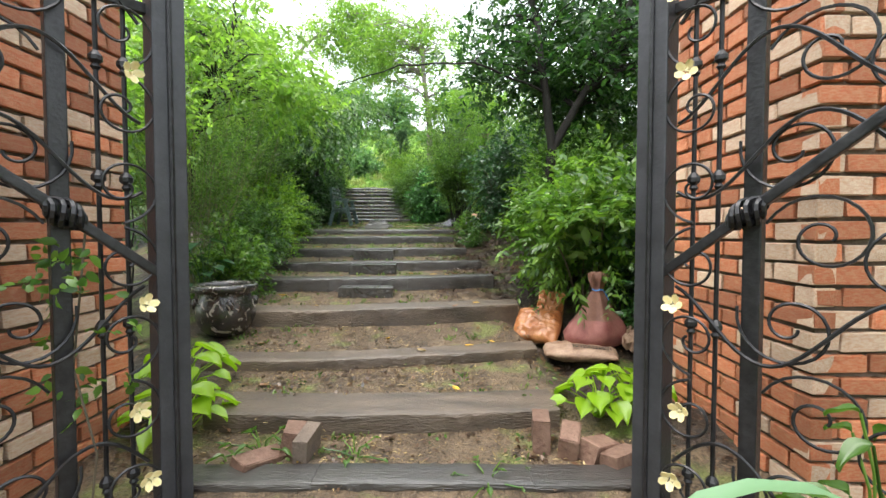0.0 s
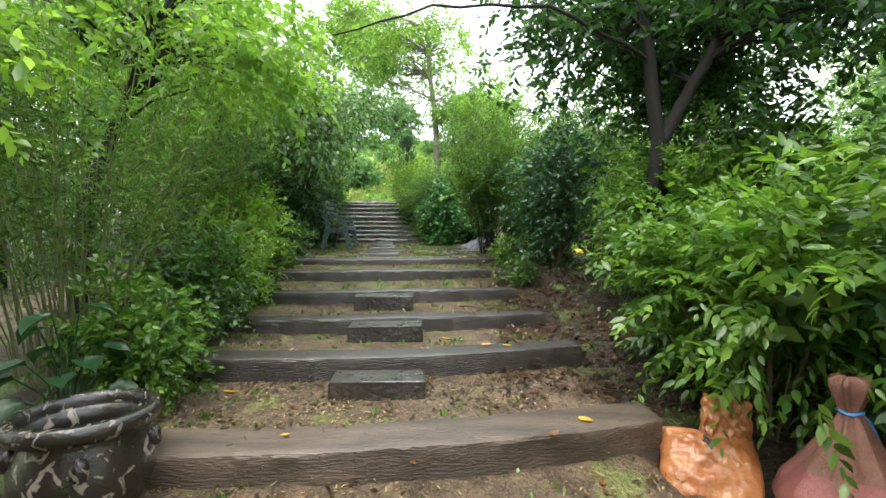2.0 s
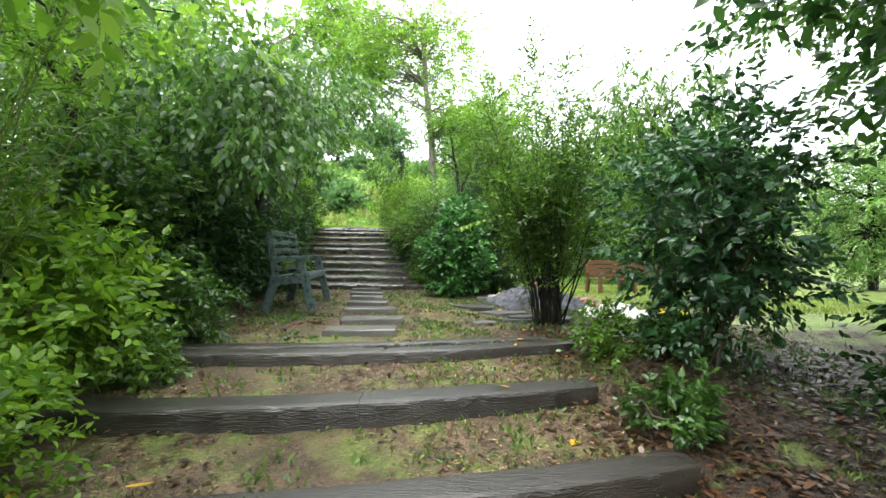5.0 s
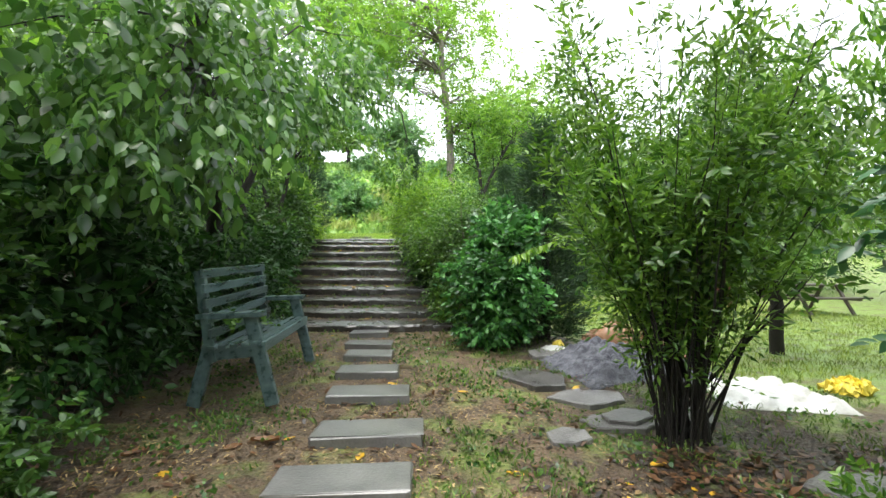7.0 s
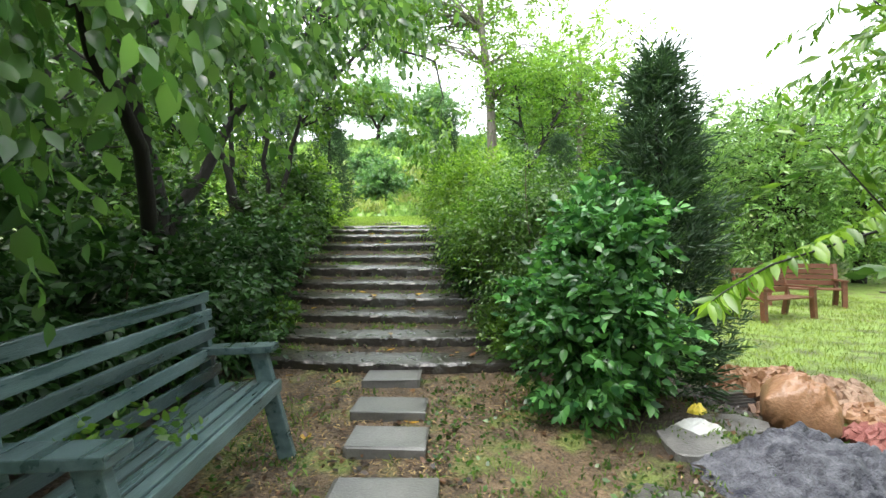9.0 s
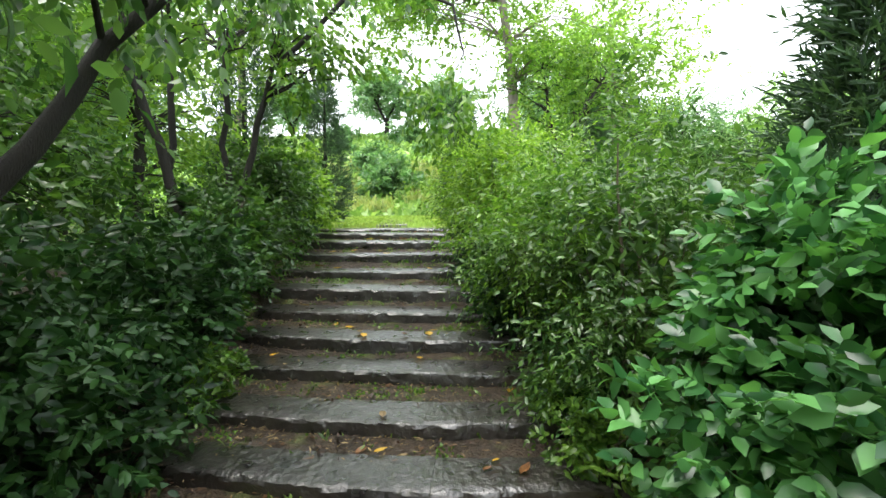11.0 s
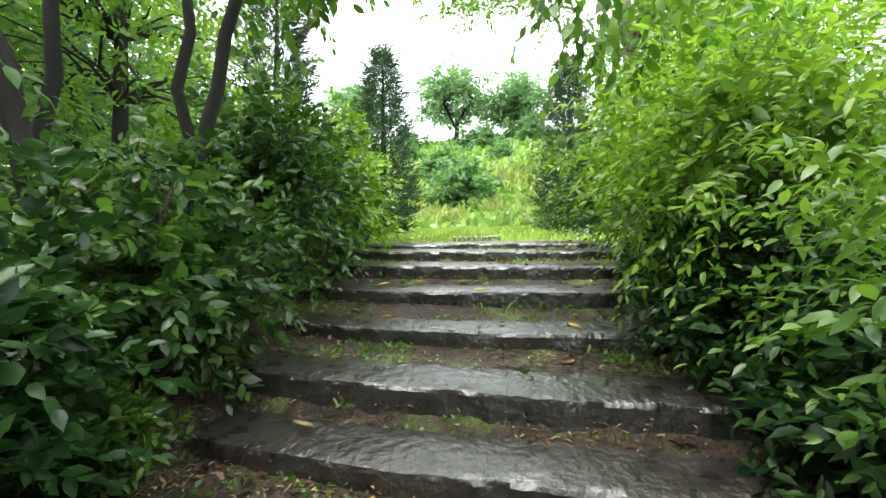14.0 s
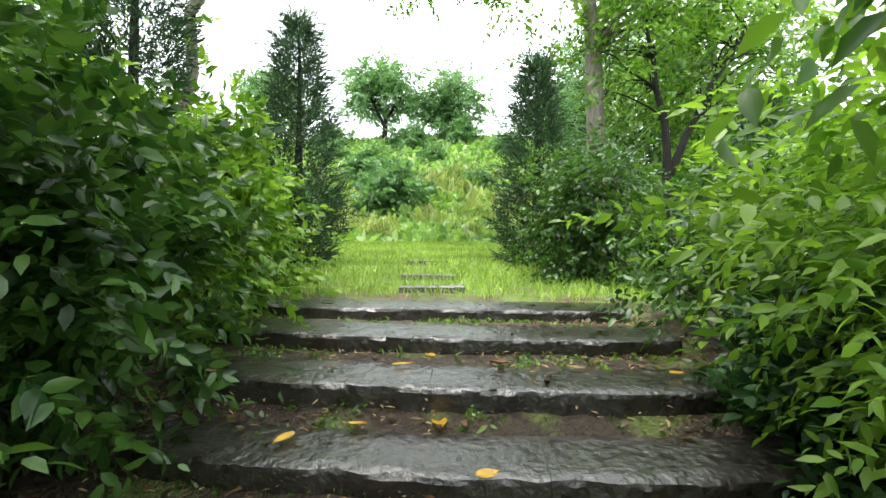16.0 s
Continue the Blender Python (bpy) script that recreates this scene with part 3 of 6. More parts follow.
def cane_shrub(name, x, y, radius, height, material, label, seed, canes=60, leaf=0.06, per=26, wide=0.26, category="shrub", lean=(0, 0), stem_material=None, from_=0.25, foot=0.14):
    """A tall shrub of many thin upright canes with narrow leaves."""
    r = np.random.default_rng(seed)
    z0 = h(x, y) - 0.03
    e = thing(name, x, y, z0, label, category)
    bm = bmesh.new()
    P, A, S = [], [], []
    for i in range(canes):
        ang, rad = r.uniform(0, 2 * math.pi), radius * r.uniform(0.15, 1) ** 0.6
        hh = height * r.uniform(0.55, 1.05)
        top = np.array([rad * math.cos(ang) + lean[0], rad * math.sin(ang) + lean[1], hh])
        b = np.array([top[0] * foot, top[1] * foot, 0]) + np.append(r.normal(size=2) * 0.03, 0)
        pts = [b + (top - b) * np.array([t ** 1.5, t ** 1.5, t]) + np.append(r.normal(size=2) * 0.015, 0) for t in np.linspace(0, 1, 7)]
        w = r.uniform(0.004, 0.009)
        tube(bm, pts, np.linspace(w, w * 0.3, 7), 4, False)
        t = from_ + (1 - from_) * r.uniform(0, 1, per) ** 0.8
        q = b + (top - b) * np.stack([t ** 1.5, t ** 1.5, t], 1)
        a = r.normal(size=(per, 3)) * 0.6 + np.array([0, 0, 0.55]) + 0.4 * unit(top)
        P.append(q), A.append(a), S.append(np.full(per, 0.2 + 0.12 * r.uniform()))
    tagged(part("canework", bm, stem_material or CANE, e), kind="stuff")
    lp, la, ls = sprigs(np.concatenate(P), np.concatenate(A), np.concatenate(S), 7, r, 0.6, leaf)
    blades("foliage", lp, la, ls, material, e, r, wide, flat=0.1, plain=True)
    return e


def tree(name, x, y, stems, crowns, material, bark, label, seed, leaf=0.1, twig=0.35, leaves=9, each=12, wide=0.5, hang=0.0, flat=0.3, spread=0.26, base=None, category="tree", limb=0.02, plain=False):
    """stems: (points, first width, last width). crowns: (centre, radii, clumps). Every clump of twigs hangs on a limb from the nearest stem."""
    r = np.random.default_rng(seed)
    z0 = h(x, y) - 0.05 if base is None else base
    e = thing(name, x, y, z0, label, category)
    o = np.array([x, y, z0])
    bm, nodes, P, D = bmesh.new(), [], [], []
    for pts, w0, w1 in stems:
        pts = [np.array(q, float) - o for q in pts]
        fine = [pts[0]]
        for q0, q1 in zip(pts, pts[1:]):
            for t in (0.25, 0.5, 0.75, 1.0):
                fine.append(q0 + (q1 - q0) * t + r.normal(size=3) * np.linalg.norm(q1 - q0) * 0.012)
        ws = np.linspace(w0, w1, len(fine))
        tube(bm, fine, ws, 10, False)
        nodes += [(q, w) for q, w in list(zip(fine, ws))[len(fine) // 3:]]
    NP = np.array([q for q, w in nodes])
    for centre, radii, count in crowns:
        c = np.array(centre) - o
        dd = unit(r.normal(size=(count, 3)))
        ends = c + dd * r.uniform(0.15, 1.0, (count, 1)) ** 0.45 * np.array(radii) * (1 + 0.15 * r.normal(size=(count, 1)))
        for q in ends:
            dist = np.linalg.norm(NP - q, axis=1) + 0.8 * np.maximum(0, NP[:, 2] - q[2])
            k = int(np.argmin(dist + r.uniform(0, 0.25, len(dist))))
            s0, w = nodes[k]
            w = min(w * 0.5, limb)
            L = np.linalg.norm(q - s0)
            pts = [s0 + (q - s0) * t + np.array([0, 0, 0.16 * L * math.sin(math.pi * t)]) + r.normal(size=3) * 0.035 * L * (0 < t < 1) for t in (0, 0.25, 0.5, 0.75, 1)]
            tube(bm, pts, [w, w * 0.8, w * 0.6, w * 0.4, w * 0.15], 5, False)
            sp = spread * (0.7 + 0.6 * r.uniform())
            P.append(q + r.normal(size=(each, 3)) * sp * np.array([1, 1, 0.7]))
            D.append(unit(q - s0) * 0.5 + r.normal(size=(each, 3)) * 0.6 - np.array([0, 0, hang]))
    part("trunk", bm, bark, e, smooth=True)
    p, d = np.concatenate(P), np.concatenate(D)
    lp, la, ls = sprigs(p, d, twig * r.uniform(0.6, 1.3, len(p)), leaves, r, 0.9, leaf)
    la = la - np.array([0, 0, hang * 0.7])
    blades("crown", lp, la, ls, material, e, r, wide, flat=flat, plain=plain)
    return e


def conifer(name, x, y, height, width, label, seed, material=None, base=None, dense=620):
    r = np.random.default_rng(seed)
    e = thing(name, x, y, h(x, y) - 0.05 if base is None else base, label, "conifer")
    bm = bmesh.new()
    tube(bm, [(0, 0, 0), (0.02, 0, height * 0.5), (0, 0, height)], [0.07, 0.045, 0.01], 6)
    part("trunk", bm, BARK, e)
    n = int(dense * height)
    t = r.uniform(0.03, 1, n) ** 1.15
    ang = r.uniform(0, 6.283, n)
    lobes = 1 + 0.22 * np.sin(ang * 5 + t * 17) + 0.15 * np.sin(ang * 3 - t * 31) + 0.12 * np.sin(t * 60)
    rad = width * (1 - t) ** 0.7 * np.minimum(1, 0.5 + 3 * t) * r.uniform(0.3, 1, n) ** 0.5 * lobes
    p = np.stack([rad * np.cos(ang), rad * np.sin(ang), t * height], 1) + r.normal(size=(n, 3)) * 0.03
    d = np.stack([np.cos(ang), np.sin(ang), np.full(n, 1.1)], 1) + r.normal(size=(n, 3)) * 0.45
    lp, la, ls = sprigs(p, d, 0.26 * r.uniform(0.5, 1.3, n), 8, r, 0.5, 0.085)
    blades("foliage", lp, la, ls, material or NEEDLE, e, r, 0.24, flat=0, plain=True)
    return e


def build_shrubs():
    # lower flight, side of the pot
    cane_shrub("tall_shrub", -3.25, 5.7, 1.2, 2.9, LEAF_FRESH, "tall shrub of many thin canes with narrow leaves", 1, 75, 0.075, 17, foot=0.3)
    cane_shrub("tall_shrub", -3.9, 4.6, 0.9, 2.6, LEAF_MID, "thin cane shrub behind the pot", 40, 22, 0.08, 14, foot=0.3)
    cane_shrub("tall_shrub", -3.6, 7.9, 1.0, 2.6, LEAF_FRESH, "tall cane shrub with small leaves beside the steps", 2, 55, 0.075, 19, foot=0.3)
    shrub("shrub", -2.5, 5.25, (0.38, 0.36, 0.42), 0.42, LEAF_FRESH, "low bright evergreen bush beside the iron pot", 3, count=52, leaf=0.05, twig=0.12)
    shrub("shrub", -2.85, 6.3, (0.5, 0.6, 0.5), 0.45, LEAF_MID, "dense green bush beside the sleeper steps", 4, count=75, leaf=0.055)
    shrub("shrub", -2.95, 7.3, (0.5, 0.6, 0.5), 0.45, LEAF_SPRAY, "rounded green bush hanging over the step ends", 5, count=75, leaf=0.055)
    shrub("shrub", -3.3, 8.4, (0.45, 0.6, 0.55), 0.5, LEAF_SPRAY, "bright green bush at the edge of the terrace", 6, count=58, leaf=0.08)
    shrub("shrub", -3.02, 9.38, (0.32, 0.36, 0.36), 0.34, LEAF_MID, "low evergreen bush before the bench", 41, count=43, leaf=0.05, twig=0.12)
    shrub("shrub", -3.7, 9.7, (0.5, 0.7, 1.0), 1.05, LEAF_MID, "tall dark bush behind the bench", 7, count=94, leaf=0.075)
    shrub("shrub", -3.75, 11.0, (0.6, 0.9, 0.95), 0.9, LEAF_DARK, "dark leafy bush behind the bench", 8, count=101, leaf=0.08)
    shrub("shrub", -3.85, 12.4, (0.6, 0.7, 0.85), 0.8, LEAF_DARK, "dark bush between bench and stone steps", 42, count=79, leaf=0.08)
    # lower flight, side of the sacks
    shrub("shrub", 1.75, 5.35, (0.75, 1.0, 0.62), 1.0, LEAF_FRESH, "bright green shrub with feathered leaves over the sacks", 9, count=65, leaf=0.1, twig=0.42, leaves=13, wide=0.42, flat=0.55, spread=0.14)
    shrub("shrub", 1.9, 7.0, (0.6, 0.75, 0.55), 1.2, LEAF_FRESH, "green shrub with feathered leaves beside the bank", 10, count=70, leaf=0.085, twig=0.42, leaves=13, wide=0.4, flat=0.5)
    shrub("shrub", 2.25, 7.7, (0.6, 0.7, 0.6), 0.6, LEAF_DARK, "dark low shrub in the shade of the tree", 101, count=60, leaf=0.08)
    shrub("shrub", 1.22, 9.0, (0.55, 0.6, 1.05), 1.05, LEAF_DEEP, "dense dark shrub above the bank", 11, count=86, leaf=0.07)
    shrub("shrub", 2.9, 7.0, (1.1, 1.3, 1.1), 1.2, LEAF_MID, "green shrub on the bank behind the dark tree", 12, count=101, leaf=0.09)
    shrub("shrub", 2.6, 4.9, (0.7, 0.9, 0.8), 0.8, LEAF_DARK, "dark shrub behind the heap of sacks", 43, count=65, leaf=0.085)
    cane_shrub("tall_shrub", 0.35, 10.37, 0.9, 2.65, LEAF_FRESH, "bushy many-stemmed shrub on the terrace with bare dark feet", 13, 44, 0.062, 52, wide=0.42, from_=0.24, foot=0.13, stem_material=BARK)
    shrub("shrub", 0.42, 10.45, (0.6, 0.6, 0.4), 1.35, LEAF_MID, "dark leafy skirt of the many-stemmed shrub", 102, count=30, leaf=0.06, stems=24, stem_material=BARK)
    # terrace
    shrub("shrub", -0.46, 12.72, (0.4, 0.4, 0.58), 0.58, LEAF_GLOSSY, "glossy broad-leaved bush at the foot of the stone steps", 14, count=70, leaf=0.075, wide=0.62, twig=0.16, leaves=8)
    shrub("shrub", -0.3, 12.88, (0.32, 0.28, 0.42), 1.12, LEAF_GLOSSY, "upright glossy shoots of a broad-leaved bush", 44, count=34, leaf=0.08, wide=0.58, twig=0.2, leaves=8)
    conifer("conifer", 0.28, 13.45, 2.75, 0.5, "slender dark conifer beside the broad-leaved bush", 15, dense=900)
    shrub("shrub", -0.6, 13.9, (0.5, 0.6, 0.75), 0.95, LEAF_MID, "green bush leaning over the stone steps", 16, count=100, leaf=0.05, wide=0.38, leaves=11, twig=0.3, flat=0.4)
    # upper flight
    shrub("shrub", -0.85, 14.95, (0.66, 0.75, 0.5), 1.25, LEAF_FRESH, "green shrub with drooping leafy twigs over the steps", 17, count=105, leaf=0.05, wide=0.4, twig=0.4, leaves=13, flat=0.5, base=2.0)
    shrub("shrub", -0.62, 14.2, (0.4, 0.4, 0.4), 0.3, LEAF_DARK, "low dark bush beside the stone steps", 45, count=43, leaf=0.055)
    # Three low dark masses, added to stand for the shaded hollow under the crowns.
    shrub("shrub", -1.2, 15.45, (0.34, 0.55, 0.32), 0.3, LEAF_DARK, "dark leaf mass added for the shade beneath the leaning shrubs", 103, count=56, leaf=0.07)
    shrub("shrub", -1.3, 16.2, (0.34, 0.5, 0.34), 0.32, LEAF_DARK, "dark leaf mass added for the shade of the shrubs", 105, count=56, leaf=0.06)
    shrub("shrub", -1.42, 16.95, (0.34, 0.55, 0.34), 0.32, LEAF_DARK, "dark leaf mass added for the shade at the step ends", 104, count=56, leaf=0.07)
    cane_shrub("tall_shrub", 0.35, 15.1, 0.9, 2.1, LEAF_MID, "airy cane shrub beside the upper flight", 18, 70, 0.085, 30)
    shrub("shrub", -1.25, 16.4, (0.66, 0.8, 0.5), 1.12, LEAF_SPRAY, "leafy green shrub leaning over the upper steps", 19, count=105, leaf=0.058, wide=0.4, twig=0.4, leaves=13, flat=0.5, base=2.75)
    shrub("shrub", -0.9, 17.8, (0.7, 0.7, 0.7), 0.75, LEAF_MID, "green shrub at the head of the stone steps", 46, count=95, leaf=0.06, base=3.0)
    shrub("shrub", -1.62, 19.9, (0.5, 0.55, 0.85), 0.85, LEAF_MID, "dense upright shrub at the edge of the upper lawn", 20, count=79, leaf=0.065, base=3.4)
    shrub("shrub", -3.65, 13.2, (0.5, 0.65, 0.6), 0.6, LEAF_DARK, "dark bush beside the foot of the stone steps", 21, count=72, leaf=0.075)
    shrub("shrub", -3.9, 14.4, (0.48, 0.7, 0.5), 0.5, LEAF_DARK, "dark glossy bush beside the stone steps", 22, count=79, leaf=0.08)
    shrub("shrub", -4.15, 15.6, (0.45, 0.65, 0.55), 0.55, LEAF_MID, "green bush leaning over the stone steps", 23, count=79, leaf=0.075)
    shrub("shrub", -4.35, 16.9, (0.55, 0.6, 0.75), 0.75, LEAF_MID, "tall green bush at the head of the stone steps", 24, count=86, leaf=0.08)
    shrub("shrub", -4.5, 18.2, (0.5, 0.6, 0.75), 0.75, LEAF_SPRAY, "bright green bush beside the upper lawn", 47, count=72, leaf=0.08)
    conifer("conifer", -4.95, 20.7, 3.1, 0.6, "slender blue-green conifer at the edge of the lawn", 25)
    conifer("conifer", -6.0, 19.3, 4.2, 0.7, "tall dark conifer behind the bushes", 26)
    conifer("conifer", -1.95, 21.2, 2.7, 0.5, "pale slender conifer at the edge of the upper lawn", 27)
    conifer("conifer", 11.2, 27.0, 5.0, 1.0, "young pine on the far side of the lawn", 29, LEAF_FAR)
    conifer("conifer", 1.0, 21.3, 2.4, 0.6, "dark bushy conifer among thin trees", 28, base=3.5)


def build_trees():
    tree("tree", 1.7, 6.8, [([(1.7, 6.8, 0.9), (1.62, 6.7, 2.9), (1.5, 6.65, 4.0), (1.3, 6.9, 5.6)], 0.088, 0.036), ([(1.63, 6.7, 2.85), (2.0, 6.7, 3.5), (2.45, 6.75, 4.3), (3.1, 7.0, 5.6)], 0.07, 0.03), ([(1.5, 6.65, 3.7), (0.4, 6.2, 3.98), (-0.6, 6.0, 3.85), (-1.4, 5.9, 3.55)], 0.02, 0.006)],
         [((2.3, 7.2, 5.2), (1.9, 1.7, 1.0), 95), ((1.1, 7.0, 4.1), (0.8, 0.8, 0.35), 24), ((2.9, 6.4, 4.2), (0.9, 0.9, 0.5), 36), ((2.5, 7.6, 3.7), (0.9, 0.7, 0.5), 34)], LEAF_CROWN, BARK, "dark forked tree with spreading leafy boughs", 30, 0.1, 0.36)
    tree("tree", 3.6, 9.2, [([(3.6, 9.2, 0.9), (3.5, 9.2, 3.5), (3.6, 9.1, 6.0)], 0.13, 0.05)], [((3.6, 9.2, 5.0), (1.6, 1.6, 1.5), 60)], LEAF_MID, PALE_BARK, "grey-stemmed tree behind the dark tree", 48, 0.1, 0.4)
    tree("tree", -4.3, 6.9, [([(-4.3, 6.9, 0.2), (-4.2, 7.0, 2.4), (-3.8, 7.2, 3.8), (-3.4, 7.3, 5.0)], 0.1, 0.03)],
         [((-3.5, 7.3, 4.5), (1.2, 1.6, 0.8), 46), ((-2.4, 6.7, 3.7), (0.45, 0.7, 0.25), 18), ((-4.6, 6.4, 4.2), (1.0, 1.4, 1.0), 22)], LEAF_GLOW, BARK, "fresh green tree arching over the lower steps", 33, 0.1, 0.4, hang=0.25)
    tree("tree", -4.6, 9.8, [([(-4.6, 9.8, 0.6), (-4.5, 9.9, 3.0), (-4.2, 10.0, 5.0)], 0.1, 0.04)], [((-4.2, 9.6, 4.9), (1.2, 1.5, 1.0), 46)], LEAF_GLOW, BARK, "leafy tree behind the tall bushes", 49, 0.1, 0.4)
    tree("tree", -3.85, 12.9, [([(-3.85, 12.9, 1.2), (-3.7, 12.9, 3.0), (-3.85, 12.7, 4.6)], 0.12, 0.05), ([(-3.72, 12.9, 2.9), (-3.3, 12.0, 3.9), (-2.9, 11.0, 4.4)], 0.06, 0.02), ([(-3.7, 12.9, 3.1), (-3.4, 13.4, 4.2), (-2.9, 13.9, 5.2)], 0.06, 0.02)],
         [((-3.1, 10.9, 4.3), (0.8, 1.1, 0.5), 34), ((-2.78, 10.35, 3.6), (0.28, 0.35, 0.2), 9), ((-3.5, 12.6, 5.0), (1.3, 1.4, 0.7), 46), ((-2.7, 14.0, 5.4), (0.8, 0.8, 0.4), 16)],
         LEAF_HANG, BARK, "large-leaved tree bending over the bench", 32, 0.105, 0.42, 8, hang=0.7, wide=0.55)
    tree("tree", -4.35, 15.4, [([(-4.2, 15.3, 2.3), (-4.36, 15.28, 3.5), (-4.58, 15.3, 4.2), (-4.85, 15.1, 5.1)], 0.06, 0.034), ([(-4.4, 15.4, 2.3), (-4.62, 15.5, 3.9), (-4.6, 15.5, 5.2)], 0.046, 0.028),
                               ([(-4.3, 15.8, 2.4), (-4.42, 16.1, 4.0), (-4.4, 16.1, 5.4)], 0.046, 0.028), ([(-4.1, 15.6, 2.4), (-4.02, 15.8, 3.9), (-3.72, 15.85, 5.1)], 0.046, 0.028), ([(-3.72, 15.85, 5.1), (-2.7, 16.0, 6.1), (-1.8, 15.9, 5.7), (-1.7, 15.9, 5.2)], 0.03, 0.008)],
         [((-4.5, 15.8, 5.9), (1.5, 1.6, 0.6), 48), ((-3.1, 15.9, 5.1), (0.6, 0.5, 0.25), 14), ((-1.75, 15.9, 4.75), (0.35, 0.3, 0.2), 5)], LEAF_FRESH, BARK,
         "many-stemmed tree with dark bent trunks above the steps", 31, 0.09, 0.36, hang=0.4)
    tree("tree", -5.7, 13.8, [([(-5.7, 13.8, 1.0), (-5.6, 13.9, 3.5), (-5.8, 14.0, 5.5)], 0.1, 0.04)], [((-5.6, 13.9, 4.0), (1.0, 1.9, 1.6), 75)], LEAF_MID, BARK, "leafy tree behind the stone steps", 50, 0.1, 0.38)
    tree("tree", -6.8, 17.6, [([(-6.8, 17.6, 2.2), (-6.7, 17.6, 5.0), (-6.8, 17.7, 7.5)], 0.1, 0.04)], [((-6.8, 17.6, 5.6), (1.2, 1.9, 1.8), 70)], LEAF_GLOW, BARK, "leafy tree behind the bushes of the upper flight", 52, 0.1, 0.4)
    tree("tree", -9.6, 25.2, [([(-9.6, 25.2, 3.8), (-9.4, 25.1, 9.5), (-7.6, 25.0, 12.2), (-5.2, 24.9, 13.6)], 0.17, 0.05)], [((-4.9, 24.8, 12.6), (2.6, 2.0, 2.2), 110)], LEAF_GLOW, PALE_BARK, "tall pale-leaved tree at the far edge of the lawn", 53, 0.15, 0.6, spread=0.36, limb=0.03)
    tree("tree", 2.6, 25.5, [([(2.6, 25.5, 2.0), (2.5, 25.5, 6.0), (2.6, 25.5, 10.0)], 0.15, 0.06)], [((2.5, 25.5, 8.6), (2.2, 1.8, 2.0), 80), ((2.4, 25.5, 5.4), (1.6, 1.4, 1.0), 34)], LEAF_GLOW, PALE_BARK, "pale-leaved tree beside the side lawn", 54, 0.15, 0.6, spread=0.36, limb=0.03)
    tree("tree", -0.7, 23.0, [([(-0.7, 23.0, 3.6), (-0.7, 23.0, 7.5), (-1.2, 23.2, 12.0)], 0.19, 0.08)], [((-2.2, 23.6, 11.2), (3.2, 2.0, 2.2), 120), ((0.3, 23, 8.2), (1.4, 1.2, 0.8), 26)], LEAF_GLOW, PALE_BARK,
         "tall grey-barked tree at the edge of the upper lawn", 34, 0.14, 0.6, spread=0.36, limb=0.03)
    tree("tree", 0.6, 22.6, [([(0.5, 22.6, 3.4), (0.3, 22.6, 5.6), (0.0, 22.6, 7.6)], 0.1, 0.03), ([(0.35, 22.6, 5.2), (0.9, 22.6, 6.4), (1.6, 22.7, 7.6)], 0.07, 0.03)], [((0.6, 22.6, 7.0), (1.8, 1.5, 1.1), 60)], LEAF_FRESH, BARK,
         "thin-crowned tree with spreading dark limbs", 35, 0.1, 0.5, each=8, spread=0.36)
    e = tree("tree", 3.4, 13.6, [([(3.4, 13.6, 1.4), (3.3, 13.5, 3.2), (3.0, 13.2, 5.0)], 0.09, 0.03), ([(3.05, 13.25, 4.6), (1.7, 12.1, 3.75), (0.5, 11.45, 3.14), (-0.2, 11.3, 2.96), (-0.5, 11.12, 2.84)], 0.009, 0.002)], [((2.9, 12.9, 4.4), (1.0, 1.2, 1.2), 70)], LEAF_FRESH, BARK, "pale tree with drooping twigs over the terrace", 51, 0.12, 0.42, hang=0.8, wide=0.36)
    # one low bough of it reaches across the terrace, with paired hanging leaves
    r = np.random.default_rng(151)
    t = np.repeat(np.linspace(0, 1, 52), 2)
    q = np.stack([np.interp(t, [0, 0.6, 1], [0.9, -0.2, -0.5]), np.interp(t, [0, 0.6, 1], [11.68, 11.3, 11.12]), np.interp(t, [0, 0.6, 1], [3.36, 2.96, 2.84])], 1)
    side = np.where(np.arange(len(t)) % 2, 1.0, -1.0)[:, None] * np.array([-0.3, 0.6, 0]) + np.array([-0.35, -0.1, -0.75]) + r.normal(size=q.shape) * 0.15
    blades("bough_foliage", q - np.array(e.matrix_world.translation), side, r.uniform(0.075, 0.115, len(t)), LEAF_SPRAY, e, r, 0.34, flat=0.2)
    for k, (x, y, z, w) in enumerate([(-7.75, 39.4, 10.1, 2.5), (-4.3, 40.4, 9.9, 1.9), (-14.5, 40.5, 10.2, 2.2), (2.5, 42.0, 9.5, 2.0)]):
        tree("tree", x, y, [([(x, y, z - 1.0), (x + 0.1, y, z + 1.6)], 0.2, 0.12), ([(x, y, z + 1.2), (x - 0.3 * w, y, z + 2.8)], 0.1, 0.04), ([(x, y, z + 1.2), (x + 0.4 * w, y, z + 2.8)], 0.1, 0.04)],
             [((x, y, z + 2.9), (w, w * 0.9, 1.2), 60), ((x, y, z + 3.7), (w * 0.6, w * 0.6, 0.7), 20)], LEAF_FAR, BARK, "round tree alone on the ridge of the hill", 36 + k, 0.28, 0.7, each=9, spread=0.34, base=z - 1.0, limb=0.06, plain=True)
    # the woods around
    first = []
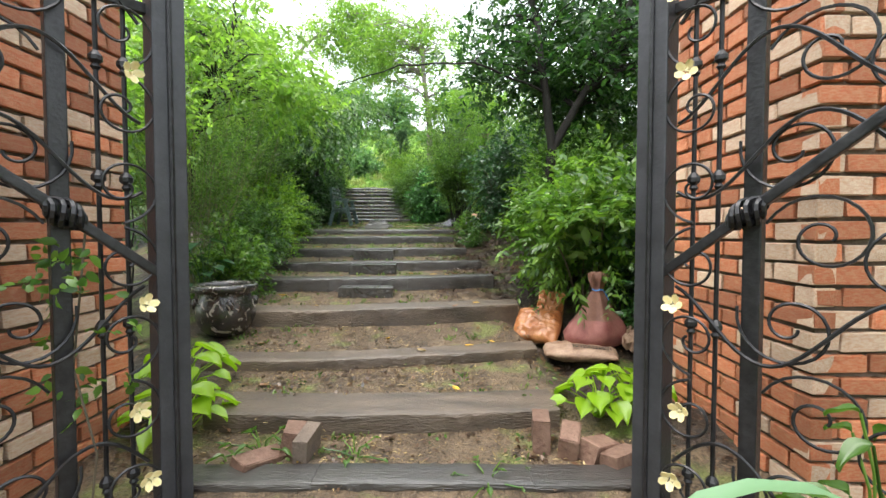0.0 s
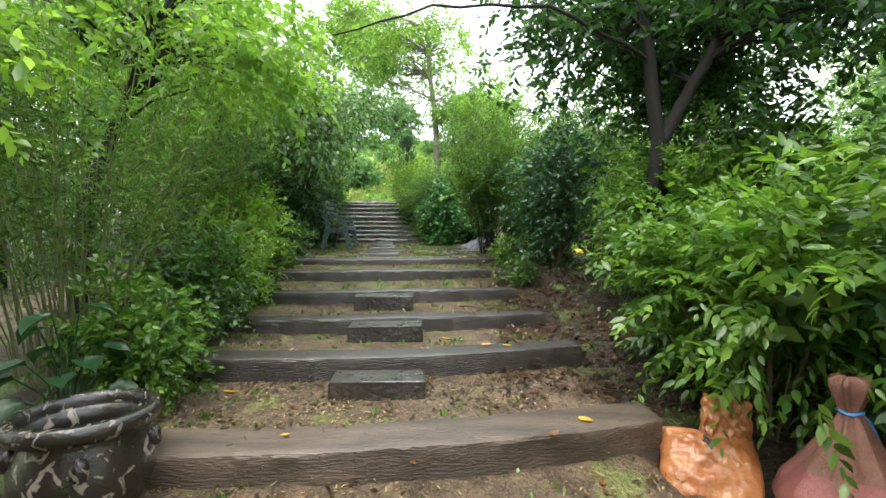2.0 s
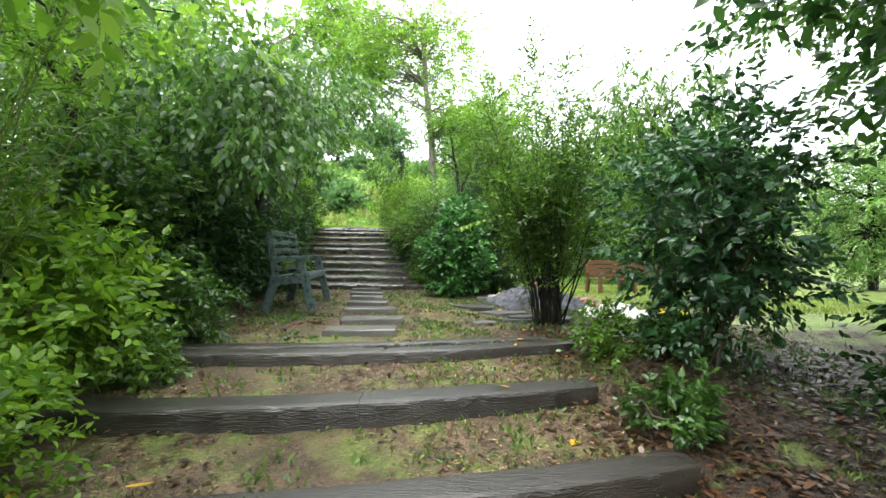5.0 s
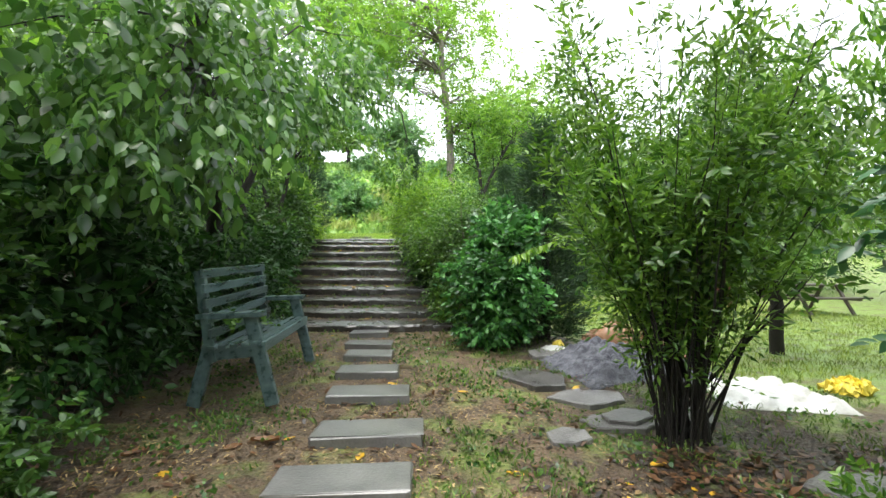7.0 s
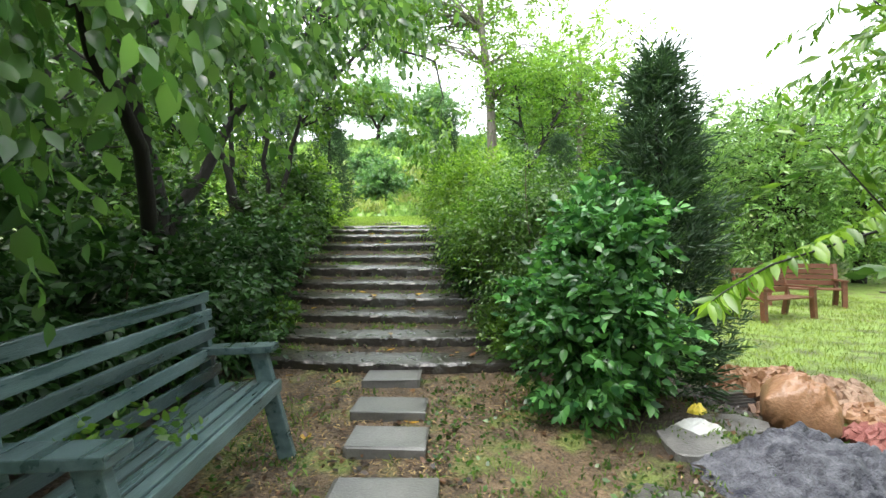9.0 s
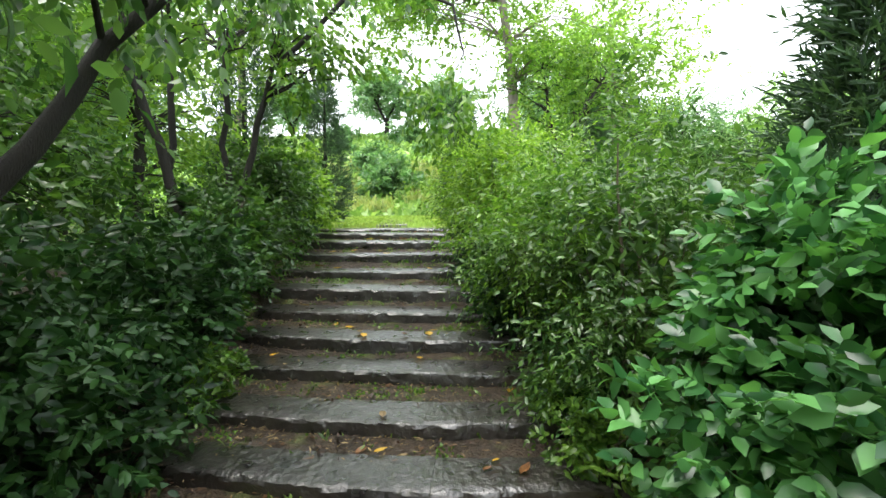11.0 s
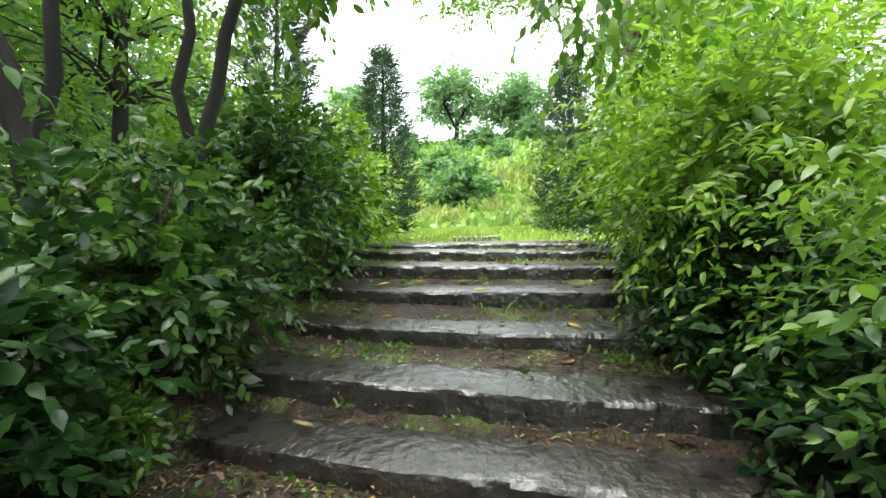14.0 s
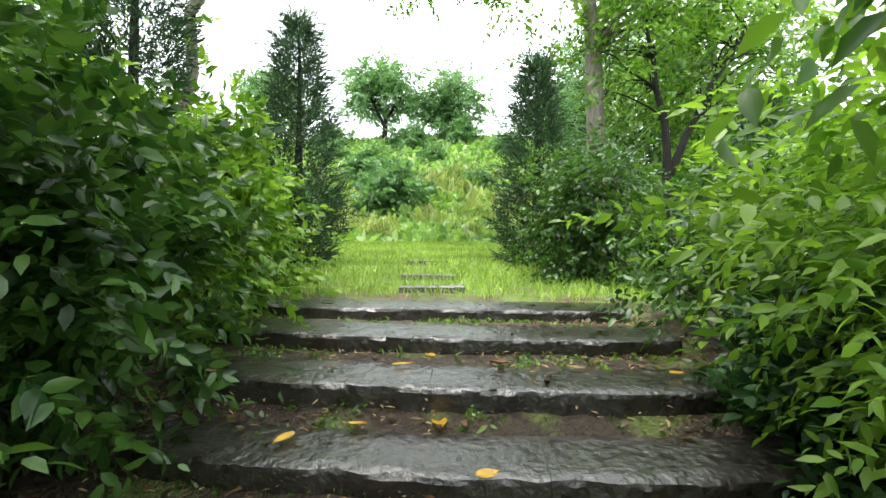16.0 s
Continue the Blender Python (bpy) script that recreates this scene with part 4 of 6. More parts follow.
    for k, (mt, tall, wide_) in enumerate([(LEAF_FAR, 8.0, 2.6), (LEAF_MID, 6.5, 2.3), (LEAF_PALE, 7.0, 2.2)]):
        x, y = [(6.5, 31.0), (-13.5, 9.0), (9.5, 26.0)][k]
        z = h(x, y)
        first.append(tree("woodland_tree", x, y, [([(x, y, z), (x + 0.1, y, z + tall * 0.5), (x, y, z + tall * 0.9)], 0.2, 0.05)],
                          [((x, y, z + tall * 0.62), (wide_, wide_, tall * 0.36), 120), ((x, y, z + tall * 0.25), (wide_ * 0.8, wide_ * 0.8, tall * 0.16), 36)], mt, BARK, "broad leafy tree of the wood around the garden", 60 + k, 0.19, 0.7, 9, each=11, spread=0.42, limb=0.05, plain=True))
        tagged(first[-1], group="trees of the wood")
    r = random.Random(9)
    spots = [(3.5, 29), (10, 31), (13, 27), (16, 22), (12, 35), (18, 31), (22, 26), (8, 38), (15, 42), (24, 38), (30, 32), (20, 47), (2, 33), (15, 17), (18, 12), (12, 12.5), (14, 7), (9, 9), (10, 4), (8, 2), (14, 0),
             (-9.5, 11.5), (-9.5, 16), (-11, 20), (-8, 0.5), (-13, 7), (-13, 13), (-13, 24), (36, 45), (28, 55), (40, 60), (14, 55), (5, -6), (-4, -9), (-9, -5), (9, -8), (1, -13)]
    for x, y in spots:
        s = r.choice(first)
        m = pose(x + r.uniform(-0.5, 0.5), y + r.uniform(-0.5, 0.5), h(x, y) - 0.1, 0, 0, r.uniform(0, 360))
        copy_thing(s, m).scale = [r.uniform(0.8, 1.15)] * 3


def scatter(name, n, xr, yr, size, material, seed, label, category, keep=None, stand=0.8, wide=0.16, count=5, twig=0.1, flat=0.0, lift=0.0):
    """Grass, weeds or litter over a stretch of ground."""
    r = np.random.default_rng(seed)
    x, y = r.uniform(*xr, n), r.uniform(*yr, n)
    if keep is not None:
        ok = keep(x, y, r)
        x, y = x[ok], y[ok]
    z = ground_z(x, y) + lift
    p = np.repeat(np.stack([x, y, z], 1), count, 0) + np.append(r.normal(size=(len(x) * count, 2)) * twig, np.zeros((len(x) * count, 1)), 1)
    a = r.normal(size=p.shape) * (1 - stand) + np.array([0, 0, stand])
    if stand < 0.2:
        a[:, 2] = np.abs(a[:, 2]) * 0.25
    ob = blades_low(name, p, a, size * r.uniform(0.5, 1.3, len(p)), material, r, wide, flat)
    return tagged(ob, label, category, kind="stuff")


def blades_low(name, p, a, size, material, r, wide, flat):
    a = unit(a)
    up = unit(r.normal(size=a.shape) * (1 - flat) + np.array([0, 0, 1.0]) * flat)
    s = unit(np.cross(a, up)) * wide / 2
    size = size[:, None]
    bend = r.normal(size=a.shape) * 0.22
    bend[:, 2] = -0.1
    v = np.stack([p - 0.5 * s * size, p + 0.5 * s * size, p + size * (0.55 * a + s), p + size * (0.55 * a - s), p + size * (a + bend)], 1)
    k = np.arange(len(p))[:, None, None] * 5
    f = np.array([[0, 1, 2], [0, 2, 3], [3, 2, 4]])[None] + k
    return raw(name, v.reshape(-1, 3), f.reshape(-1, 3), material, None, True)


def patchy(x, y, r, s=1.0, level=0.0):
    v = np.sin(2.3 * x * s + 1.1 * y * s) + np.sin(3.7 * y * s - 1.9 * x * s + 1) + np.sin(5.1 * x * s + 4.3 * y * s)
    return v + r.normal(size=x.shape) * 0.6 > level


def build_ground_cover():
    off = lambda x, y: x - middle(y)
    scatter("lawn_grass", 26000, (-8, 4), (18.7, 28), 0.09, GRASS, 1, "bright wet grass of the upper lawn", "grass", lambda x, y, r: y > 18.75 + 0.2 * r.normal(size=x.shape), 0.75, 0.1, 4, 0.05)
    scatter("lawn_grass", 9000, (1.8, 9), (12, 23), 0.07, SIDE_LAWN, 2, "short grass of the side lawn", "grass", None, 0.75, 0.12, 4, 0.06)
    scatter("terrace_grass", 5200, (-3.6, 2.4), (7.6, 13.2), 0.045, TURF, 3, "worn patches of short grass on the terrace", "grass",
            lambda x, y, r: patchy(x, y, r, 1, np.where(off(x, y) > 0.3, -0.3, 0.9)) & (np.abs(off(x, y) + 0.1) > 0.3), 0.7, 0.18, 6, 0.03)
    scatter("step_weeds", 3600, (-4.3, 1.2), (2.6, 18.4), 0.05, TURF, 4, "small weeds and moss along the backs of the steps", "weeds", lambda x, y, r: patchy(x, y, r, 1.6, 0.9) & (np.abs(off(x, y)) < 1.5), 0.6, 0.3, 7, 0.03)
    near = lambda x, y, r: patchy(x, y, r, 0.9, -0.6) & (np.abs(off(x, y)) < 3.0)
    scatter("leaf_litter", 34000, (-4.4, 2.6), (2.4, 18.4), 0.032, STRAW, 5, "brown leaf litter and straw trodden into the earth", "leaf litter", lambda x, y, r: near(x, y, r) & (np.abs(off(x, y)) < 1.5), 0.05, 0.3, 2, 0.05, 0.9, 0.008)
    scatter("leaf_litter", 15000, (-4.4, 2.6), (2.4, 18.4), 0.045, DARK_LITTER, 15, "dark rotting leaf litter over the earth", "leaf litter", near, 0.05, 0.5, 2, 0.05, 0.9, 0.012)
    scatter("leaf_litter", 5000, (0.0, 2.6), (5.5, 10.3), 0.055, DARK_LITTER, 16, "dead leaves lying over the shaded bank", "leaf litter", None, 0.06, 0.5, 2, 0.05, 0.9, 0.012)
    scatter("terrace_weeds", 3600, (-3.4, 2.2), (8.6, 13.3), 0.028, LEAF_MID, 17, "small round-leaved weeds creeping over the terrace", "weeds", lambda x, y, r: patchy(x, y, r, 1.3, 0.5) & (np.abs(off(x, y) + 0.1) > 0.35), 0.35, 0.75, 6, 0.045, 0.5, 0.006)
    scatter("path_weeds", 700, (-2.6, 1.2), (2.5, 8.6), 0.028, LEAF_MID, 18, "small creeping weeds on the trodden steps", "weeds", lambda x, y, r: patchy(x, y, r, 1.7, 0.9), 0.35, 0.75, 6, 0.04, 0.5, 0.006)
    scatter("step_moss", 4200, (-4.3, -0.8), (13.6, 18.4), 0.028, LEAF_FRESH, 19, "tiny weeds in the joints of the stone steps", "weeds", lambda x, y, r: patchy(x, y, r, 1.9, 0.4) & (np.abs(off(x, y)) < 1.2), 0.4, 0.6, 6, 0.03, 0.4, 0.004)
    scatter("hill_weeds", 11000, (-20, 9), (26.5, 41), 0.34, WEED, 6, "rank green weeds and creepers over the hillside", "weeds", None, 0.5, 0.45, 6, 0.25)
    scatter("hill_weeds", 1600, (-12, 3), (27.0, 33), 0.5, WEED_PALE, 7, "tall pale weeds at the foot of the hill", "weeds", lambda x, y, r: patchy(x, y, r, 0.5, 0.2), 0.8, 0.2, 7, 0.2)


def build_hill_bushes():
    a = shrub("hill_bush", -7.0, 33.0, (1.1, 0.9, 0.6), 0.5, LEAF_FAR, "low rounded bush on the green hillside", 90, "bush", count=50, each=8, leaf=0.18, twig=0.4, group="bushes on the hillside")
    r = random.Random(4)
    for x, y in [(-4.5, 35), (-9.5, 36), (-2.5, 32), (-11, 31), (-6, 38), (-1, 36.5), (-13, 36), (1.5, 33), (-8.5, 29.5), (-3.5, 39), (-15, 33), (4, 37), (-5.5, 30.5), (-10.5, 39)]:
        copy_thing(a, pose(x, y, h(x, y) - 0.1, 0, 0, r.uniform(0, 360))).scale = [r.uniform(0.5, 1.2)] * 3
    for x, y, tall in [(-3.3, 4.55, 3.0), (-3.05, 4.2, 2.6), (-3.7, 5.2, 3.2)]:
        tree("sapling", x, y, [([(x, y, h(x, y) - 0.1), (x + 0.06, y, tall * 0.5), (x - 0.15, y + 0.1, tall)], 0.012, 0.006), ([(x + 0.05, y, tall * 0.45), (x - 0.35, y, tall * 0.8)], 0.008, 0.004)],
             [((x - 0.1, y, tall + 0.1), (0.5, 0.5, 0.4), 10)], LEAF_GLOW, BARK, "thin dark sapling behind the pot", int(x * -10), 0.08, 0.3)


build_shrubs()
build_trees()
build_hill_bushes()
build_ground_cover()


# ---- the gate ----
def pier(name, x0, x1, y0, y1, z0, z1, label, seed, course=0.112, length=0.3):
    """A brick pier: a mortar core and single bricks, proud of the joints, on the faces that can be seen."""
    r = random.Random(seed)
    e = thing(name, (x0 + x1) / 2, (y0 + y1) / 2, z0, label, "brick pier")
    bm = bmesh.new()
    w, d = (x1 - x0) / 2 - 0.03, (y1 - y0) / 2 - 0.03
    box(bm, -w, w, -d, d, 0, z1 - z0)
    part("core", bm, MORTAR, e)
    shared = []
    for k, mt in [(0, BRICK), (1, BRICK), (2, BRICK), (3, BRICK), (4, PALE_BRICK), (5, PALE_BRICK)]:
        rr = random.Random(seed * 10 + k)
        b = bmesh.new()
        box(b, -0.5, 0.5, -0.5, 0.5, -0.5, 0.5)
        for v in b.verts:
            v.co += Vector([rr.uniform(-0.05, 0.05) for _ in range(3)]) * Vector((0.4, 0.5, 1.0))
        es = list(b.edges)
        bmesh.ops.bevel(b, geom=es, offset=0.05, segments=1, affect="EDGES")
        me = bpy.data.meshes.new("brick")
        b.to_mesh(me)
        b.free()
        me.materials.append(mt)
        shared.append(me)
    W, D = x1 - x0, y1 - y0
    z, row = 0.0, 0
    hb = course - 0.022
    while z + hb < z1 - z0:
        shift = (row % 2) * length * 0.5
        for face in ("x0", "x1", "y0", "y1"):
            run = D if face[0] == "x" else W
            s = -shift
            while s < run - 0.03:
                a, b = max(s, 0.0), min(s + length - 0.02, run)
                s += length
                if b - a < 0.05:
                    continue
                o = new("brick", r.choice(shared))
                o.parent = e
                t = 0.11 + r.uniform(-0.006, 0.01)
                mid = (a + b) / 2 - run / 2
                if face[0] == "x":
                    sx = -1 if face == "x0" else 1
                    o.location = (sx * (W / 2 - 0.055), mid, z + hb / 2)
                    o.scale = (t, b - a, hb + r.uniform(-0.008, 0.006))
                else:
                    sy = -1 if face == "y0" else 1
                    if abs(mid) > W / 2 - 0.12:
                        mid *= 0.985
                    o.location = (mid, sy * (D / 2 - 0.055), z + hb / 2)
                    o.scale = (b - a, t, hb + r.uniform(-0.008, 0.006))
                o.rotation_euler = (r.uniform(-0.02, 0.02), r.uniform(-0.02, 0.02), r.uniform(-0.015, 0.015))
        z += course
        row += 1
    return e


def scroll(bm, cx, cz, r0, turn, start, hand, w=0.009, steps=34, y=0.0):
    """A spiral of bar in the plane of the leaf, from its wide end inwards."""
    pts = []
    for i in range(steps + 1):
        t = i / steps
        rad = r0 * (1 - 0.86 * t ** 0.8)
        a = start + hand * turn * 2 * math.pi * t
        pts.append((cx + rad * math.cos(a), y, cz + rad * math.sin(a)))
    tube(bm, pts, w, 5)


def flower(parent, x, z, y=-0.03):
    """A pressed metal flower: a heart and five petals."""
    bm = bmesh.new()
    lathe(bm, [(0.001, 0), (0.012, 0.0), (0.008, 0.03), (0.001, 0.032)], 8)
    e = part("flower", bm, CREAM, parent, "cream painted metal flower")
    e.location = (x, y, z)
    e.scale = (0.78, 0.78, 0.78)
    e.rotation_euler = (random.uniform(-0.4, 0.4), random.uniform(-3, 3), random.uniform(-0.3, 0.3))
    for k in range(5):
        o = new("petal", PETAL)
        o.parent = e
        o.rotation_euler = (random.uniform(-0.15, 0.15), 2 * math.pi * k / 5, 0)
    return e


def petal_mesh():
    bm = bmesh.new()
    ring = [(0, 0, 0.008), (-0.024, -0.012, 0.03), (-0.02, -0.03, 0.055), (0, -0.035, 0.066), (0.02, -0.03, 0.055), (0.024, -0.012, 0.03)]
    front = [bm.verts.new(p) for p in ring]
    rear = [bm.verts.new(Vector(p) + Vector((0, 0.005, 0))) for p in ring]
    bm.faces.new(front), bm.faces.new(rear[::-1])
    for i in range(6):
        bm.faces.new((front[i], rear[i], rear[(i + 1) % 6], front[(i + 1) % 6]))
    me = bpy.data.meshes.new("petal")
    bm.to_mesh(me)
    bm.free()
    me.materials.append(CREAM)
    return me


def knob_mesh():
    bm = bmesh.new()
    lathe(bm, [(0.011, -0.045), (0.022, -0.03), (0.014, -0.015), (0.03, 0.0), (0.03, 0.02), (0.012, 0.045)], 8)
    me = bpy.data.meshes.new("knob")
    bm.to_mesh(me)
    bm.free()
    me.materials.append(IRON)
    return me


PETAL, KNOB = petal_mesh(), knob_mesh()


def gate_leaf(x, y, z0, angle, mirror, seed):
    """A wrought-iron leaf: local x runs from the post outwards."""
    r = random.Random(seed)
    e = thing("gate_leaf", x, y, z0, "open wrought-iron gate leaf with scrolls and cream metal flowers", "gate", "leaves of the garden gate", angle)
    H, W = 2.75, 1.15
    bm = bmesh.new()
    box(bm, -0.075, 0.075, -0.06, 0.06, 0, H, None, 0.008)
    part("post", bm, POST, e, "thick dark grey steel post")
    bm = bmesh.new()
    tube(bm, [(0.0, -0.066, 0), (0.0, -0.066, H)], 0.012, 6)
    part("edge_rod", bm, IRON, e)
    for k, px in enumerate((0.42,)):
        bm = bmesh.new()
        box(bm, px - 0.035, px + 0.035, 0.005, 0.07, 0, H, None, 0.006)
        part("stile", bm, IRON, e)
    for zz in (0.12, H - 0.15):
        bm = bmesh.new()
        box(bm, 0.07, W, 0.01, 0.05, zz - 0.025, zz + 0.025, None, 0.005)
        part("rail", bm, IRON, e)
    for px in (0.16, 0.27):
        bm = bmesh.new()
        tube(bm, [(px, 0.05, 0.1), (px, 0.05, H - 0.12)], 0.011, 6)
        bar = part("baluster", bm, IRON, e)
        for zz in (0.3, 1.05, 1.75, 2.3):
            o = new("knob", KNOB)
            o.parent = bar
            o.location = (px, 0.05, zz)
    # the brace, rising away from the post, with its twisted basket
    a, b = Vector((0.03, -0.03, 1.28)), Vector((W + 0.1, -0.06, 2.25))
    bm = bmesh.new()
    beam(bm, a, b, 0.045, 0.045, 0.008)
    part("brace", bm, IRON, e)
    bm = bmesh.new()
    c0, d = a + (b - a) * 0.26, (b - a).normalized()
    s1, s2 = d.cross(Vector((0, 1, 0))).normalized(), Vector((0, 1, 0))
    for k in range(5):
        pts = []
        for i in range(13):
            t = i / 12
            rad = 0.012 + 0.045 * math.sin(math.pi * t)
            an = 2 * math.pi * (k / 5 + 0.9 * t)
            pts.append(c0 + d * (0.17 * t) + s1 * rad * math.cos(an) + s2 * rad * math.sin(an))
        tube(bm, pts, 0.012, 5)
    part("twisted_basket", bm, IRON, e)
    # scrolls in two ranks
    for i in range(7):
        zc = 0.28 + 0.36 * i
        bm = bmesh.new()
        up = 1 if i % 2 else -1
        scroll(bm, 0.2, zc, 0.17, 1.35, math.pi / 2 * up, up, 0.007, y=-0.045)
        part("scroll", bm, IRON, e)
        bm = bmesh.new()
        scroll(bm, 0.62 + 0.05 * up, zc + 0.12, 0.2, 1.5, math.pi * 0.9, -up, 0.007, y=-0.02)
        part("scroll", bm, IRON, e)
        bm = bmesh.new()
        scroll(bm, 0.95 - 0.04 * up, zc + 0.02, 0.18, 1.5, 0.2, up, 0.006, y=-0.03)
        part("scroll", bm, IRON, e)
        if i % 2 == 0 or i == 5:
            bm = bmesh.new()
            n = 26
            tube(bm, [(0.12 + 0.85 * t / n, -0.03, zc + 0.1 + 0.16 * math.sin(2 * math.pi * t / n + i)) for t in range(n + 1)], 0.009, 5)
            part("tendril", bm, IRON, e)
    for k, zz in enumerate((2.63, 2.25, 1.16, 0.66, 0.31)):
        flower(e, 0.13 + 0.04 * (k % 2), zz, -0.075)
    if mirror:
        for o in e.children:
            o.location.x *= -1
            o.scale.x *= -1
    return e


def build_gate():
    gate_leaf(1.08, 2.25, 0.1, -52, False, 1)
    gate_leaf(-1.40, 2.25, 0.1, 52, True, 2)
    slab_bar("threshold", -1.6, 1.3, 2.35, 0.25, 0.24, 0.3, TIMBER, 70, curve=0.0, rough=0.006, label="wet dark timber threshold under the gate", category="threshold")
    pier("brick_pier", 1.86, 3.0, 2.2, 3.6, 0.0, 3.6, "weathered orange and whitish brick pier with deep joints", 5)
    pier("brick_pier", -3.3, -2.2, 1.3, 3.1, 0.0, 3.6, "weathered orange brick pier with deep joints", 6)


build_gate()


# ---- pot, sacks ----
def build_pot():
    x, y = -2.2, 4.45
    z = max(h(x, y), 0.5)
    e = thing("iron_pot", x, y, z, "large round dark pot with flaking pale glaze and rolled rim", "pot")
    bm = bmesh.new()
    lathe(bm, [(0.001, 0.0), (0.17, 0.0), (0.25, 0.06), (0.305, 0.17), (0.305, 0.27), (0.26, 0.36), (0.25, 0.40), (0.27, 0.43), (0.24, 0.42), (0.22, 0.36), (0.27, 0.25), (0.2, 0.2), (0.001, 0.19)], 40)
    part("bowl", bm, POT, e, smooth=True)
    bm = bmesh.new()
    lathe(bm, [(0.262, 0.40), (0.315, 0.405), (0.335, 0.44), (0.32, 0.475), (0.285, 0.48), (0.262, 0.45), (0.262, 0.40)], 40)
    part("rim", bm, POT_PALE, e, "pale flaked rim", True)
    e.scale = (0.92, 0.92, 1.08)
    for a in (0.5, 2.1, 3.7, 5.3):
        bm = bmesh.new()
        c = Vector((0.295 * math.cos(a), 0.295 * math.sin(a), 0.3))
        bmesh.ops.create_uvsphere(bm, u_segments=10, v_segments=7, radius=0.04, matrix=Matrix.Translation(c) @ Matrix.Diagonal((1, 1, 1.3, 1)))
        part("lug", bm, POT_PALE, e, smooth=True)


BLUE = mat("blue_plastic_string", (0.05, 0.22, 0.55), 0.4, 0.1, 20, 0.1)
INK = mat("black_print", (0.03, 0.025, 0.02), 0.6, 0.2, 30, 0.1)


def pillow(L, W, T, seed, crumple=1.0, n=40):
    """A stuffed sack: full in the middle, flat at its sealed ends, creased."""
    bm = bmesh.new()
    grid = {}
    for side in (1, -1):
        for i in range(n + 1):
            for j in range(n + 1):
                u, v = 2 * i / n - 1, 2 * j / n - 1
                if side == -1 and (i in (0, n) or j in (0, n)):
                    grid[side, i, j] = grid[1, i, j]
                    continue
                full = max(0.0, (1 - abs(u) ** 3) * (1 - abs(v) ** 2.4)) ** 0.55
                q = Vector((u * 3, v * 3, seed * 7.3 + side))
                crease = 0.16 * noise.noise(q) + 0.10 * abs(noise.noise(q * 2.3)) - 0.08 * abs(noise.noise(q * 5.1))
                z = side * T / 2 * full * (1 + crumple * 1.6 * crease) + 0.02 * crumple * noise.noise(q * 1.7)
                e = 1 + 0.05 * crumple * noise.noise(Vector((u * 2.2, v * 2.2, seed + 50)))
                grid[side, i, j] = bm.verts.new((u * L / 2 * e * (1 - 0.06 * v * v), v * W / 2 * e, z + T * 0.42))
    for side in (1, -1):
        for i in range(n):
            for j in range(n):
                q = [grid[side, i, j], grid[side, i + 1, j], grid[side, i + 1, j + 1], grid[side, i, j + 1]]
                bm.faces.new(q if side == 1 else q[::-1])
    return bm


def bent(bm, bend, flop=0.0):
    for v in bm.verts:
        v.co.z += bend * v.co.x ** 2 - flop * max(0, v.co.x) ** 2
    return bm


def sack(x, y, rz, size, material, label, seed, rx=0.0, ry=0.0, up=0.0, crumple=1.0, bend=0.0):
    e = thing("sack", x, y, h(x, y) - 0.015 + up, label, "sack", "heap of sacks", rz)
    paper = crumple > 1.4
    bm = bent(pillow(*size, seed, crumple, 20 if paper else 40), bend)
    if paper:
        rng = random.Random(seed)
        for v in bm.verts:
            v.co += Vector((rng.uniform(-1, 1), rng.uniform(-1, 1), rng.uniform(-1, 1.4))) * 0.02
            v.co.z = max(v.co.z, 0.0)
    body = part("sack_body", bm, material, e, smooth=not paper)
    body.matrix_basis = pose(0, 0, 0, rx, ry, 0)
    return e


def tied_sack(x, y, label):
    """A net sack with a pleated, twisted neck."""
    e = thing("sack", x, y, h(x, y) - 0.01, label, "sack", "heap of sacks", 20)
    prof = [(0.02, 0.0), (0.22, 0.0), (0.30, 0.05), (0.315, 0.12), (0.29, 0.2), (0.22, 0.28), (0.15, 0.37), (0.10, 0.46), (0.06, 0.54), (0.04, 0.58), (0.055, 0.62), (0.085, 0.70), (0.09, 0.75), (0.05, 0.77)]

    def skin(rows):
        bm, rings, n = bmesh.new(), [], 48
        for r, z in rows:
            pl = min(1.0, max(0.0, (z - 0.12) / 0.35))
            ring = []
            for k in range(n):
                a = 2 * math.pi * k / n
                f = 1 + 0.2 * pl * math.sin(7 * a + 3 * z) + 0.08 * pl * math.sin(13 * a) + 0.12 * noise.noise(Vector((math.cos(a) * 1.5, math.sin(a) * 1.5, z * 5)))
                ring.append(bm.verts.new((r * f * 1.1 * math.cos(a) + 0.05 * z, r * f * 0.85 * math.sin(a), z)))
            rings.append(ring)
        for r0, r1 in zip(rings, rings[1:]):
            for k in range(n):
                bm.faces.new((r0[k], r0[(k + 1) % n], r1[(k + 1) % n], r1[k]))
        return bm

    part("sack_body", skin(prof[:6]), SACK_R, e, "maroon net filled tight", True)
    part("sack_neck", skin(prof[5:]), SACK_N, e, "brown pleated neck", True)
    bm = bmesh.new()
    tube(bm, [(0.03 + 0.055 * math.cos(a), 0.05 * math.sin(a), 0.58 + 0.005 * math.sin(3 * a)) for a in np.linspace(0, 6.28, 18)] + [(0.1, -0.05, 0.53), (0.13, -0.08, 0.42), (0.14, -0.1, 0.33)], 0.009, 5)
    part("string", bm, BLUE, e, "blue tie string")
    return e


def print_on(parent, text, m, size):
    c = bpy.data.curves.new("lettering", "FONT")
    c.body, c.size, c.extrude, c.align_x = text, size, 0.0015, "CENTER"
    c.materials.append(INK)
    o = new("lettering", c)
    o.parent = parent
    o.matrix_basis = m
    return o


